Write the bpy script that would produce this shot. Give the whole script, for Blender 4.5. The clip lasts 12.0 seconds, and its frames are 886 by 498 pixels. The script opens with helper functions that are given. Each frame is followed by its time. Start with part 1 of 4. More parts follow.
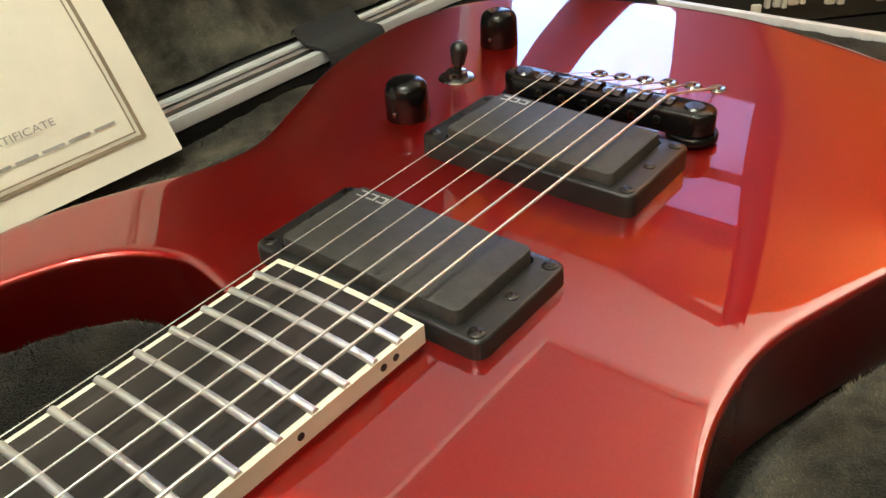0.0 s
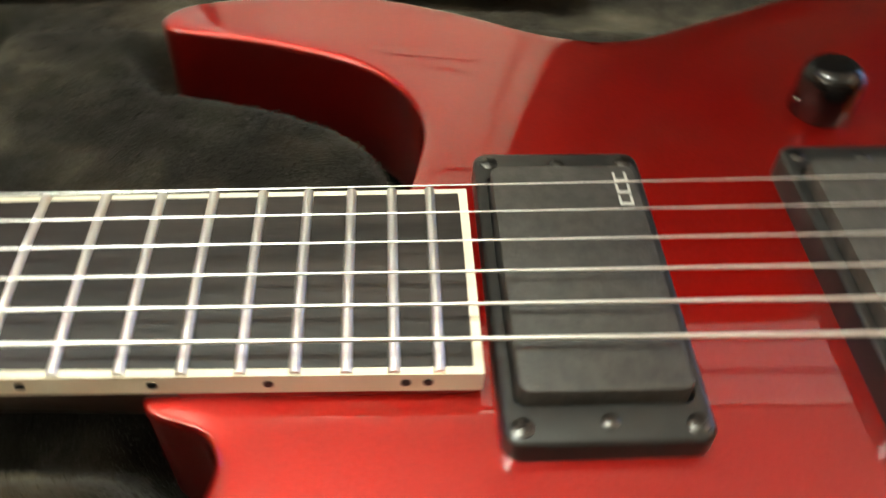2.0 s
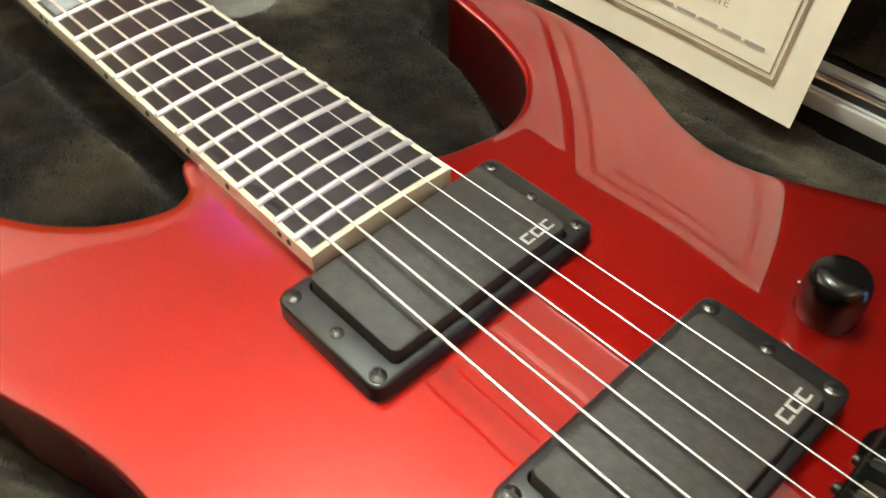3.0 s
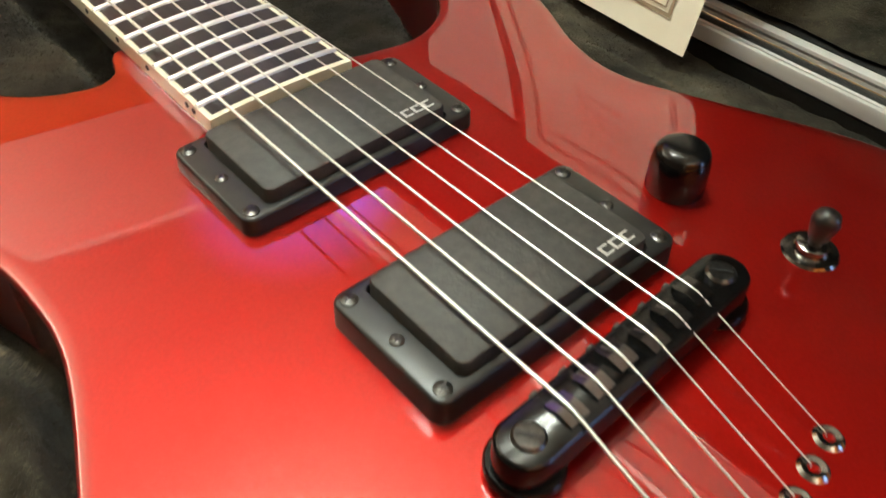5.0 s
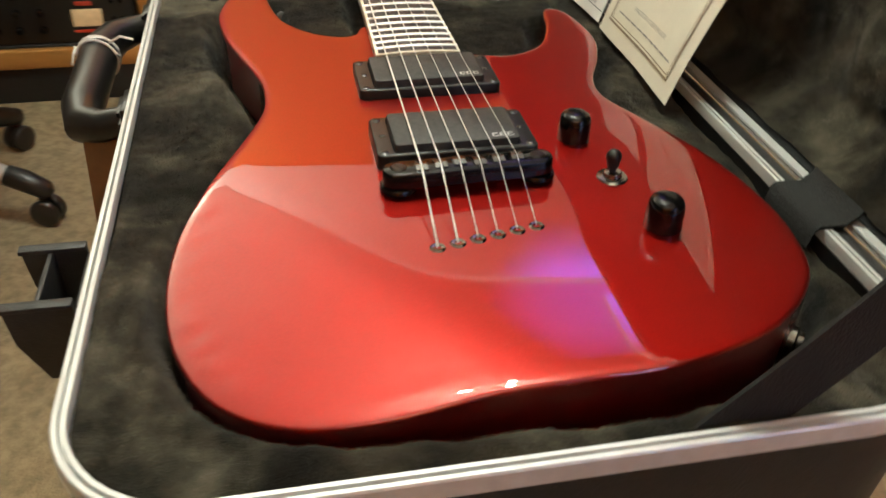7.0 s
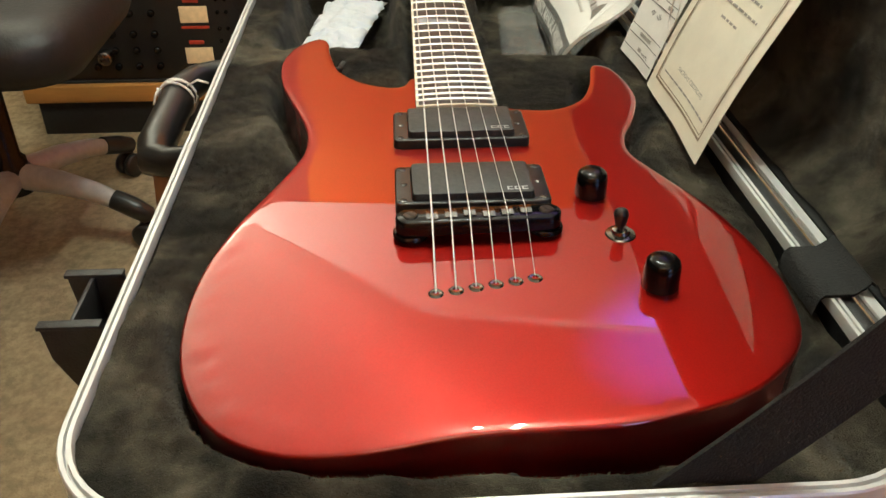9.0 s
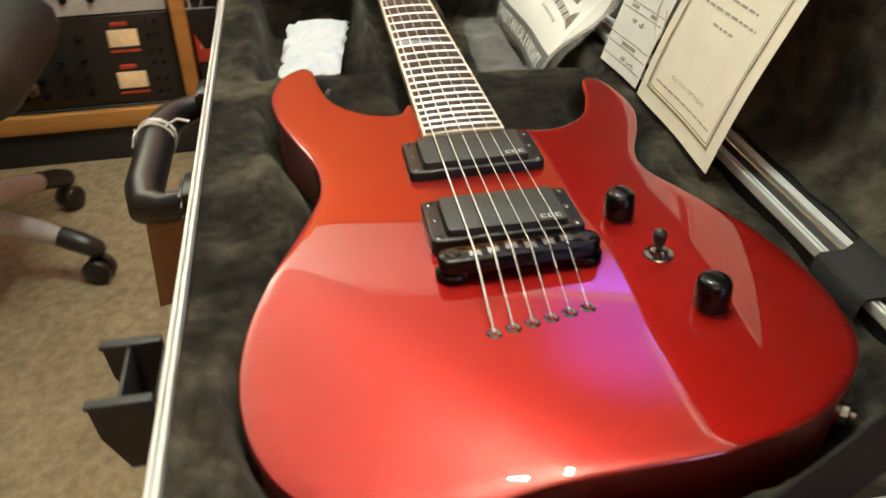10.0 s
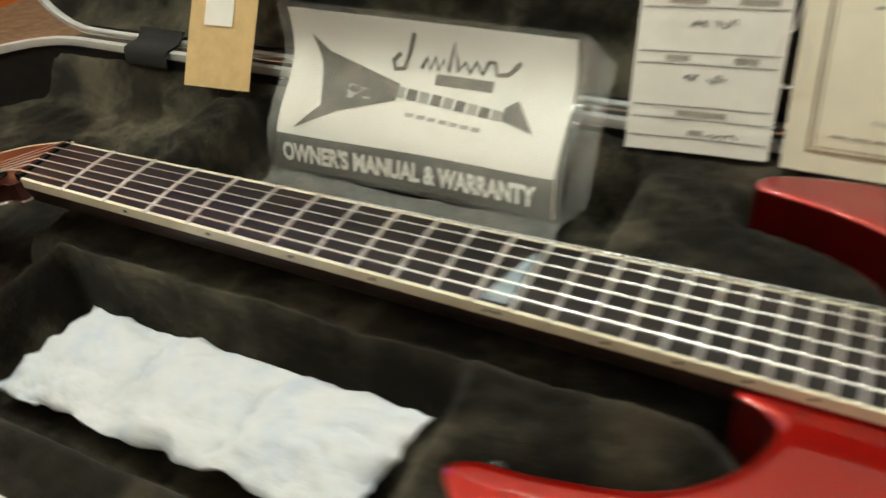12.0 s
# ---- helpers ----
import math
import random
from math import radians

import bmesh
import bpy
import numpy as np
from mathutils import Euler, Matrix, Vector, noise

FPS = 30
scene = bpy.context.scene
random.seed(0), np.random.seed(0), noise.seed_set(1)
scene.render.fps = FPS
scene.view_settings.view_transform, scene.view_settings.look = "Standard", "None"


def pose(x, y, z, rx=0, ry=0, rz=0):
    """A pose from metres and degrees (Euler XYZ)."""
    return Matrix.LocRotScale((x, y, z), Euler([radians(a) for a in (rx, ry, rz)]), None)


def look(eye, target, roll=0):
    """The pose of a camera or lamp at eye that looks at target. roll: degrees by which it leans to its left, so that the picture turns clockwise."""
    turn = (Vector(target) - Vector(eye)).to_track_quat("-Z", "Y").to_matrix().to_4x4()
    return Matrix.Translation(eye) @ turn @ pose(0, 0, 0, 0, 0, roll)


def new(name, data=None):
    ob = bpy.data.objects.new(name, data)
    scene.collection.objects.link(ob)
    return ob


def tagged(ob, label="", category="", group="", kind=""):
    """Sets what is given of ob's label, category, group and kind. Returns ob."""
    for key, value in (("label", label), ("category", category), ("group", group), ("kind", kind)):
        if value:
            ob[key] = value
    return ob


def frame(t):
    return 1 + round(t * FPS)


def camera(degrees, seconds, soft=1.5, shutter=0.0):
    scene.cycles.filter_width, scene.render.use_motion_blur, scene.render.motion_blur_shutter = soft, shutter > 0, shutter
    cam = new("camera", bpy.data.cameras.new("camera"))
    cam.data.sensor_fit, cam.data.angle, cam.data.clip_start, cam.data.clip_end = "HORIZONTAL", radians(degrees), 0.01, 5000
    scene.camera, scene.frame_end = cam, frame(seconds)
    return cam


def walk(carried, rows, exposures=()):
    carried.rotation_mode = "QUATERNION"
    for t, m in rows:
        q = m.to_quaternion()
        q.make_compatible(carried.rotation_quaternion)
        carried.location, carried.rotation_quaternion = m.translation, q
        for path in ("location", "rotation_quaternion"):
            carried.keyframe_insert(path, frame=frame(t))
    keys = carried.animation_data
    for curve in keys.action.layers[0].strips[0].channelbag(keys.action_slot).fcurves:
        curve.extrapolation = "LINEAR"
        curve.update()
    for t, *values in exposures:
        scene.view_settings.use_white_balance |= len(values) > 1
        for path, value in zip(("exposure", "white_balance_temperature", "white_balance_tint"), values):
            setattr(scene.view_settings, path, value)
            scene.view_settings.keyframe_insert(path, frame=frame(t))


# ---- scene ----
cam = camera(55.9, 12.0, 1.5, 0.5)
PATH = [
    (0, (0.366, -0.145, 0.152), (1.639, 0.919, -0.965), -3.9),
    (0.5, (0.372, -0.145, 0.155), (1.631, 0.93, -0.966), -2.1),
    (1, (0.397, -0.171, 0.183), (1.508, 0.984, -1.013), -0.8),
    (1.5, (0.43, -0.146, 0.19), (1.218, 1.089, -1.171), 3.7),
    (2, (0.476, -0.127, 0.16), (0.6, 1.21, -1.322), 3.2),
    (2.5, (0.597, -0.118, 0.17), (-0.144, 1.021, -1.297), -1.0),
    (3, (0.642, -0.114, 0.192), (-0.347, 0.823, -1.273), -0.1),
    (3.5, (0.674, -0.108, 0.177), (-0.347, 0.858, -1.246), 2.8),
    (3.7, (0.679, -0.102, 0.179), (-0.344, 0.855, -1.248), 2.3),
    (5.3, (0.731, -0.135, 0.172), (-0.344, 0.827, -1.214), 1.4),
    (5.5, (0.752, -0.151, 0.179), (-0.35, 0.834, -1.169), 1.8),
    (6, (0.852, -0.196, 0.223), (-0.345, 0.804, -1.028), 3.4),
    (6.5, (0.949, -0.186, 0.247), (-0.456, 0.557, -0.968), 4.0),
    (7, (1.012, -0.091, 0.233), (-0.567, 0.252, -0.946), 2.0),
    (7.5, (1.012, -0.053, 0.231), (-0.626, 0.131, -0.901), 2.4),
    (7.7, (1.011, -0.052, 0.233), (-0.634, 0.11, -0.893), 2.0),
    (9.3, (1.036, -0.043, 0.252), (-0.63, 0.06, -0.853), 0.1),
    (9.5, (1.035, -0.052, 0.253), (-0.634, 0.061, -0.843), 0.0),
    (10, (1.01, -0.101, 0.265), (-0.629, 0.167, -0.848), -1.4),
    (10.5, (0.946, -0.214, 0.3), (-0.597, 0.397, -0.816), -3.1),
    (10.6, (0.925, -0.233, 0.305), (-0.571, 0.46, -0.823), -3.3),
    (11, (0.842, -0.265, 0.305), (-0.478, 0.704, -0.844), -7.0),
    (11.5, (0.644, -0.245, 0.283), (-0.46, 0.918, -0.913), -10.3),
    (11.6, (0.608, -0.249, 0.283), (-0.455, 0.945, -0.92), -9.9),
    (12, (0.443, -0.27, 0.263), (-0.379, 1.072, -0.972), -7.5),
]
STOPS = [(0, 0.4), (1, 0.4), (1.5, 0.5), (2, 0.55), (2.5, 0.5), (3, 0.4), (5.5, 0.35), (6, 0.4), (6.5, 0.25), (7.5, 0.0), (9.5, 0.15), (10.5, 0.3), (11.5, 0.3), (12, -0.12)]
walk(cam, [(t, look(eye, target, roll)) for t, eye, target, roll in PATH], STOPS)

from mathutils.geometry import delaunay_2d_cdt

# ---- light ----
world = bpy.data.worlds.new("room_dusk")
scene.world = world
world.use_nodes = True
world.node_tree.nodes["Background"].inputs[0].default_value = (0.9, 0.75, 0.6, 1)
world.node_tree.nodes["Background"].inputs[1].default_value = 0.02
scene.view_settings.exposure = 0.0

LAMP = Vector((0.10, 0.05, 1.62))
CEIL, FLOOR = 1.9, -0.68
WEST, EAST, SOUTH, NORTH = -2.44, 2.93, -2.2, 1.66


# unseen spot, added to throw a violet glow on the ceiling for reflections
spot = bpy.data.lights.new("added_violet_glow", "SPOT")
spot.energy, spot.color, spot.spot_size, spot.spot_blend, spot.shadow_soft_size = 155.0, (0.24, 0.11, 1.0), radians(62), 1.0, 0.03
spot_ob = new("added_violet_glow", spot)
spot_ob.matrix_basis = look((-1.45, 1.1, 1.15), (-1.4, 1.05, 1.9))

# two fill lights, added out of view to wash the ceiling
CEILING_FILLS = ((-1.95, -1.55), (2.58, -0.45))
for ux, uy in CEILING_FILLS:
    up = bpy.data.lights.new("ceiling_fill", "SPOT")
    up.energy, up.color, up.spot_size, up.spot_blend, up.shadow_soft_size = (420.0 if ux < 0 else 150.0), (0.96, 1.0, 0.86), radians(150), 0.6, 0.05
    up_ob = new("ceiling_fill", up)
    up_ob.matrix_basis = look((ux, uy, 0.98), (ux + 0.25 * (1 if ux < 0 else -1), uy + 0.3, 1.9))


# ---- materials ----
def node(nt, kind, **values):
    n = nt.nodes.new(kind)
    for k, v in values.items():
        n.inputs[k.replace("_", " ")].default_value = v
    return n


def material(name, colour, rough=0.5, metal=0.0, coat=0.0, vary=0.15, grain=60.0, bump=0.0, bump_scale=400.0, second=None, sheen=0.0, emit=0.0,
             spec=0.5, patch=None, rough_vary=0.1, mix_at=(0.35, 0.65), stretch=(1, 1, 1)):
    m = bpy.data.materials.new(name)
    m.use_nodes = True
    nt = m.node_tree
    p = nt.nodes["Principled BSDF"]
    co = nt.nodes.new("ShaderNodeTexCoord")
    mp = nt.nodes.new("ShaderNodeMapping")
    mp.inputs["Scale"].default_value = stretch
    nt.links.new(co.outputs["Object"], mp.inputs["Vector"])
    fine = node(nt, "ShaderNodeTexNoise", Scale=grain, Detail=5.0, Roughness=0.6)
    nt.links.new(mp.outputs["Vector"], fine.inputs["Vector"])
    ramp = nt.nodes.new("ShaderNodeValToRGB")
    ramp.color_ramp.elements[0].position, ramp.color_ramp.elements[1].position = mix_at
    a = Vector(colour)
    b = Vector(second) if second else a * (1 + vary)
    ramp.color_ramp.elements[0].color = (*(a if second else a * (1 - vary)), 1)
    ramp.color_ramp.elements[1].color = (*b, 1)
    nt.links.new(fine.outputs["Fac"], ramp.inputs["Fac"])
    big = node(nt, "ShaderNodeTexNoise", Scale=grain * 0.12, Detail=3.0)
    nt.links.new(mp.outputs["Vector"], big.inputs["Vector"])
    tone = nt.nodes.new("ShaderNodeMixRGB")
    tone.blend_type = "MULTIPLY"
    tone.inputs[0].default_value = min(1.0, vary * 1.5)
    nt.links.new(ramp.outputs["Color"], tone.inputs[1])
    soft = nt.nodes.new("ShaderNodeValToRGB")
    soft.color_ramp.elements[0].color, soft.color_ramp.elements[0].position = (0.55, 0.55, 0.55, 1), 0.35
    soft.color_ramp.elements[1].position = 0.65
    nt.links.new(big.outputs["Fac"], soft.inputs["Fac"])
    nt.links.new(soft.outputs["Color"], tone.inputs[2])
    if patch:
        blot = node(nt, "ShaderNodeTexNoise", Scale=patch[0], Detail=4.0, Roughness=0.65, Distortion=0.6)
        nt.links.new(mp.outputs["Vector"], blot.inputs["Vector"])
        br = nt.nodes.new("ShaderNodeValToRGB")
        br.color_ramp.elements[0].color, br.color_ramp.elements[0].position = (patch[1], patch[1] * 0.9, patch[1] * 0.85, 1), 0.44
        br.color_ramp.elements[1].position = 0.56
        nt.links.new(blot.outputs["Fac"], br.inputs["Fac"])
        worn = nt.nodes.new("ShaderNodeMixRGB")
        worn.blend_type = "MULTIPLY"
        worn.inputs[0].default_value = 1.0
        nt.links.new(tone.outputs["Color"], worn.inputs[1])
        nt.links.new(br.outputs["Color"], worn.inputs[2])
        tone = worn
    nt.links.new(tone.outputs["Color"], p.inputs["Base Color"])
    p.inputs["Metallic"].default_value = metal
    p.inputs["Specular IOR Level"].default_value = spec
    rr = nt.nodes.new("ShaderNodeMapRange")
    rr.inputs["To Min"].default_value, rr.inputs["To Max"].default_value = max(0.02, rough * (1 - rough_vary)), min(1, rough * (1 + rough_vary))
    nt.links.new(big.outputs["Fac"], rr.inputs["Value"])
    nt.links.new(rr.outputs["Result"], p.inputs["Roughness"])
    p.inputs["Coat Weight"].default_value, p.inputs["Coat Roughness"].default_value = coat, 0.012
    p.inputs["Coat IOR"].default_value = 1.8 if coat == 1.0 else 1.5
    if sheen:
        p.inputs["Sheen Weight"].default_value, p.inputs["Sheen Roughness"].default_value = sheen, 0.5
    if bump:
        bn = node(nt, "ShaderNodeTexNoise", Scale=bump_scale, Detail=4.0)
        nt.links.new(mp.outputs["Vector"], bn.inputs["Vector"])
        bb = nt.nodes.new("ShaderNodeBump")
        bb.inputs["Strength"].default_value, bb.inputs["Distance"].default_value = bump, 0.002
        nt.links.new(bn.outputs["Fac"], bb.inputs["Height"])
        nt.links.new(bb.outputs["Normal"], p.inputs["Normal"])
    if emit:
        nt.links.new(tone.outputs["Color"], p.inputs["Emission Color"])
        p.inputs["Emission Strength"].default_value = emit
    return m


RED = material("red_metallic_lacquer", (0.35, 0.0072, 0.0045), 0.46, 0.97, 1.0, 0.06, 900.0, rough_vary=0.04)
RED.node_tree.nodes["Principled BSDF"].inputs["Coat IOR"].default_value = 1.8
# neck wood colour darkened to stand for the shade below the binding
NECKWOOD = material("shade_darkened_neck_wood", (0.035, 0.014, 0.008), 0.4, vary=0.3, grain=30.0, stretch=(0.12, 1, 1), coat=0.2)
EBONY = material("ebony", (0.022, 0.017, 0.015), 0.42, vary=0.5, grain=80.0, bump=0.1, bump_scale=300.0, stretch=(0.15, 1, 1))
IVORY = material("aged_ivory_binding", (0.82, 0.77, 0.61), 0.3, vary=0.08, grain=40.0, coat=0.3)
STEEL = material("fret_steel", (0.88, 0.87, 0.84), 0.42, 1.0, vary=0.05)
STRING = material("string_steel", (0.92, 0.91, 0.88), 0.38, 1.0, vary=0.05)
WOUND = material("wound_string", (0.88, 0.87, 0.83), 0.45, 1.0, vary=0.1, grain=3000.0)
BLACK = material("satin_black_plastic", (0.014, 0.0135, 0.013), 0.32, vary=0.2, grain=200.0, bump=0.03)
COVER = material("matte_black_pickup_plastic", (0.036, 0.033, 0.029), 0.55, vary=0.3, grain=300.0, bump=0.12, bump_scale=900.0)
BLACKMETAL = material("black_plated_metal", (0.035, 0.034, 0.034), 0.2, 0.9, vary=0.2, grain=120.0)
DARKMETAL = material("worn_black_screw", (0.09, 0.085, 0.08), 0.3, 1.0, vary=0.3, grain=500.0)
SADDLE = material("smoked_saddle_metal", (0.17, 0.16, 0.155), 0.2, 1.0, vary=0.2)
NICKEL = material("smoked_nickel", (0.30, 0.28, 0.26), 0.18, 1.0, vary=0.2)
MARK = material("silver_print", (0.55, 0.55, 0.53), 0.45, 0.3, vary=0.05)
PEARL = material("pearl_inlay", (0.36, 0.44, 0.50), 0.2, vary=0.25, grain=120.0, coat=0.6)
DOT = material("black_side_dot", (0.012, 0.011, 0.01), 0.4)
PILE = material("black_plush_pile", (0.018, 0.016, 0.011), 0.9, vary=0.5, grain=17.0, second=(0.23, 0.198, 0.132), spec=0.12, sheen=0.14, mix_at=(0.40, 0.62), patch=(13.0, 0.34))
PLUSH = material("black_plush", (0.016, 0.0145, 0.010), 0.95, vary=0.5, grain=17.0, second=(0.11, 0.098, 0.070), sheen=0.10, bump=0.6, bump_scale=1500.0, spec=0.05, mix_at=(0.42, 0.62), patch=(13.0, 0.36))
ALU = material("brushed_aluminium_valance", (0.68, 0.68, 0.67), 0.40, 0.3, vary=0.08, grain=90.0, stretch=(0.1, 1, 1))
SHELL = material("black_moulded_case_plastic", (0.02, 0.02, 0.02), 0.45, vary=0.2, grain=150.0, bump=0.25, bump_scale=900.0)
WEB = material("black_woven_strap", (0.011, 0.011, 0.011), 0.8, vary=0.4, grain=900.0, bump=0.6, bump_scale=900.0)
PAPER = material("cream_certificate_paper", (0.80, 0.755, 0.63), 0.6, vary=0.04, grain=30.0, bump=0.05)
PAPERLINE = material("brown_print", (0.30, 0.23, 0.15), 0.6, vary=0.2)
GREYPRINT = material("grey_print", (0.35, 0.33, 0.30), 0.6, vary=0.2)
WHITEPAPER = material("white_card", (0.82, 0.81, 0.78), 0.55, vary=0.05, grain=30.0)
INK = material("black_print", (0.05, 0.05, 0.055), 0.6, vary=0.2)
BANDPRINT = material("charcoal_print_band", (0.05, 0.047, 0.042), 0.35, vary=0.1)
KRAFT = material("tan_kraft_card", (0.60, 0.42, 0.20), 0.6, vary=0.08, grain=90.0)
BROWN = material("brown_card", (0.20, 0.11, 0.045), 0.7, vary=0.12, grain=60.0)
GEL = material("white_desiccant_fabric", (0.60, 0.63, 0.67), 0.7, vary=0.10, grain=40.0, second=(0.48, 0.55, 0.66), bump=0.4, bump_scale=260.0, mix_at=(0.45, 0.75))
CORD = material("white_cotton_cord", (0.80, 0.78, 0.74), 0.8, vary=0.1)
CARPET = material("beige_carpet", (0.31, 0.243, 0.15), 0.95, vary=0.22, grain=55.0, bump=1.0, bump_scale=260.0, spec=0.1)
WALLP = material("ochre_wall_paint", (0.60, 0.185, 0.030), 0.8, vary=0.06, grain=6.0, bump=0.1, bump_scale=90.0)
WALLDARK = material("dark_brown_unseen_wall", (0.11, 0.075, 0.05), 0.8, vary=0.06, grain=6.0, bump=0.1, bump_scale=90.0)
CEILP = material("beige_ceiling_paint", (0.40, 0.36, 0.30), 0.85, vary=0.04, grain=5.0, bump=0.1, bump_scale=120.0)
SOFFITP = material("white_soffit_paint", (0.85, 0.82, 0.76), 0.85, vary=0.04, grain=5.0, bump=0.1, bump_scale=120.0)
# headstock lacquer: darker red, holding the shadow it lies in
DARKRED = material("shaded_red_lacquer", (0.05, 0.006, 0.005), 0.3, coat=0.8, vary=0.1, grain=200.0)
WOOD = material("honey_pine", (0.50, 0.235, 0.06), 0.42, vary=0.18, grain=22.0, stretch=(1, 0.12, 1), coat=0.2)
CHROME = material("bright_chrome", (0.75, 0.74, 0.72), 0.12, 1.0, vary=0.05)
GREYPLASTIC = material("grey_chair_plastic", (0.42, 0.40, 0.38), 0.35, vary=0.08)
LEATHER = material("black_leather", (0.013, 0.012, 0.012), 0.48, vary=0.3, grain=40.0, bump=0.4, bump_scale=120.0)
RACKRED = material("red_rack_front", (0.55, 0.06, 0.03), 0.4, vary=0.2, grain=40.0)
RACKRUST = material("rust_rack_front", (0.33, 0.07, 0.03), 0.4, vary=0.2)
RACKGREY = material("pale_grey_rack_front", (0.55, 0.54, 0.52), 0.4, vary=0.12)
METER = material("amber_meter_face", (0.75, 0.55, 0.30), 0.4, vary=0.1, emit=0.15)
BULB = material("lit_bulb", (0.89, 1.0, 0.89), 0.3, emit=540.0, vary=0.02)
BRASS = material("brushed_brass", (0.55, 0.40, 0.18), 0.3, 1.0)
PANE = material("daylit_window_pane", (0.34, 0.54, 1.0), 0.1, emit=6.0, vary=0.15, grain=3.0)
PANEDIM = material("curtained_window_pane", (0.30, 0.28, 0.62), 0.4, emit=1.6, vary=0.2, grain=6.0)
CURTAIN = material("dark_wine_curtain", (0.045, 0.018, 0.016), 0.9, vary=0.2, grain=30.0, bump=0.3, bump_scale=500.0)
WHITEWOOD = material("dark_window_frame", (0.06, 0.04, 0.03), 0.5)
CLEAR = bpy.data.materials.new("clear_plastic_film")
CLEAR.use_nodes = True
_p = CLEAR.node_tree.nodes["Principled BSDF"]
_p.inputs["Base Color"].default_value = (0.75, 0.76, 0.74, 1)
_p.inputs["Roughness"].default_value, _p.inputs["Alpha"].default_value = 0.14, 0.10


# ---- mesh helpers ----
def mesh_of(name, bm, mat, smooth=40):
    bmesh.ops.recalc_face_normals(bm, faces=bm.faces)
    me = bpy.data.meshes.new(name)
    bm.to_mesh(me)
    bm.free()
    me.materials.append(mat)
    if smooth:
        me.polygons.foreach_set("use_smooth", [True] * len(me.polygons))
        me.set_sharp_from_angle(angle=radians(smooth))
    return me


def part(name, bm, mat, parent=None, label="", smooth=40):
    ob = new(name, mesh_of(name, bm, mat, smooth))
    if parent is not None:
        ob.parent = parent
    if label:
        ob["label"] = label
    return ob


def thing(name, place, label, category, group="", kind=""):
    ob = new(name)
    ob.location = place
    return tagged(ob, label, category, group, kind)


def box(x0, x1, y0, y1, z0, z1, bevel=0.0, bm=None, seg=2, m=None):
    b = bmesh.new()
    bmesh.ops.create_cube(b, size=1.0, matrix=Matrix.Translation(((x0 + x1) / 2, (y0 + y1) / 2, (z0 + z1) / 2)) @ Matrix.Diagonal((x1 - x0, y1 - y0, z1 - z0, 1)))
    if bevel:
        bmesh.ops.bevel(b, geom=b.edges[:], offset=bevel, segments=seg, profile=0.5, affect="EDGES", clamp_overlap=True)
    if m is not None:
        b.transform(m)
    return joined(bm, b)


def joined(bm, b):
    if bm is None:
        return b
    me = bpy.data.meshes.new("join")
    b.to_mesh(me)
    b.free()
    bm.from_mesh(me)
    bpy.data.meshes.remove(me)
    return bm


def lathe(profile, place=(0, 0, 0), n=28, bm=None, m=None):
    """Rings of (radius, height) turned about z."""
    b = bmesh.new()
    rings = []
    for r, z in profile:
        if r < 1e-6:
            rings.append([b.verts.new((0, 0, z))])
        else:
            rings.append([b.verts.new((r * math.cos(2 * math.pi * i / n), r * math.sin(2 * math.pi * i / n), z)) for i in range(n)])
    for p, q in zip(rings, rings[1:]):
        for i in range(n):
            j = (i + 1) % n
            f = [p[i % len(p)], p[j % len(p)], q[j % len(q)], q[i % len(q)]]
            f = list(dict.fromkeys(f))
            if len(f) > 2:
                b.faces.new(f)
    if m is not None:
        b.transform(m)
    b.transform(Matrix.Translation(place))
    return joined(bm, b)


def tube(points, r, n=10, bm=None, close=False):
    b = bmesh.new()
    pts = [Vector(p) for p in points]
    rings = []
    for i, p in enumerate(pts):
        if close:
            t = pts[(i + 1) % len(pts)] - pts[i - 1]
        else:
            t = pts[min(i + 1, len(pts) - 1)] - pts[max(i - 1, 0)]
        q = t.to_track_quat("Z", "Y")
        rad = r[i] if isinstance(r, (list, tuple)) else r
        rings.append([b.verts.new(p + q @ Vector((rad * math.cos(2 * math.pi * k / n), rad * math.sin(2 * math.pi * k / n), 0))) for k in range(n)])
    pairs = list(zip(rings, rings[1:])) + ([(rings[-1], rings[0])] if close else [])
    for u, v in pairs:
        for k in range(n):
            b.faces.new((u[k], u[(k + 1) % n], v[(k + 1) % n], v[k]))
    if not close:
        b.faces.new(rings[0][::-1])
        b.faces.new(rings[-1])
    return joined(bm, b)


def smooth_loop(ctrl, steps=8):
    """A closed Catmull-Rom curve through the points."""
    out, n = [], len(ctrl)
    for i in range(n):
        p0, p1, p2, p3 = (Vector(ctrl[(i + k) % n]) for k in (-1, 0, 1, 2))
        for s in range(steps):
            t = s / steps
            out.append(0.5 * (2 * p1 + (p2 - p0) * t + (2 * p0 - 5 * p1 + 4 * p2 - p3) * t * t + (3 * p1 - p0 - 3 * p2 + p3) * t ** 3))
    return out


def rounded_rect(x0, x1, y0, y1, r0, r1, n=8):
    """Corner radius r0 at x0, r1 at x1; counter-clockwise."""
    out = []
    for cx, cy, r, a in ((x1 - r1, y0 + r1, r1, -90), (x1 - r1, y1 - r1, r1, 0), (x0 + r0, y1 - r0, r0, 90), (x0 + r0, y0 + r0, r0, 180)):
        out += [Vector((cx + r * math.cos(radians(a + 90 * k / n)), cy + r * math.sin(radians(a + 90 * k / n)))) for k in range(n + 1)]
    return out


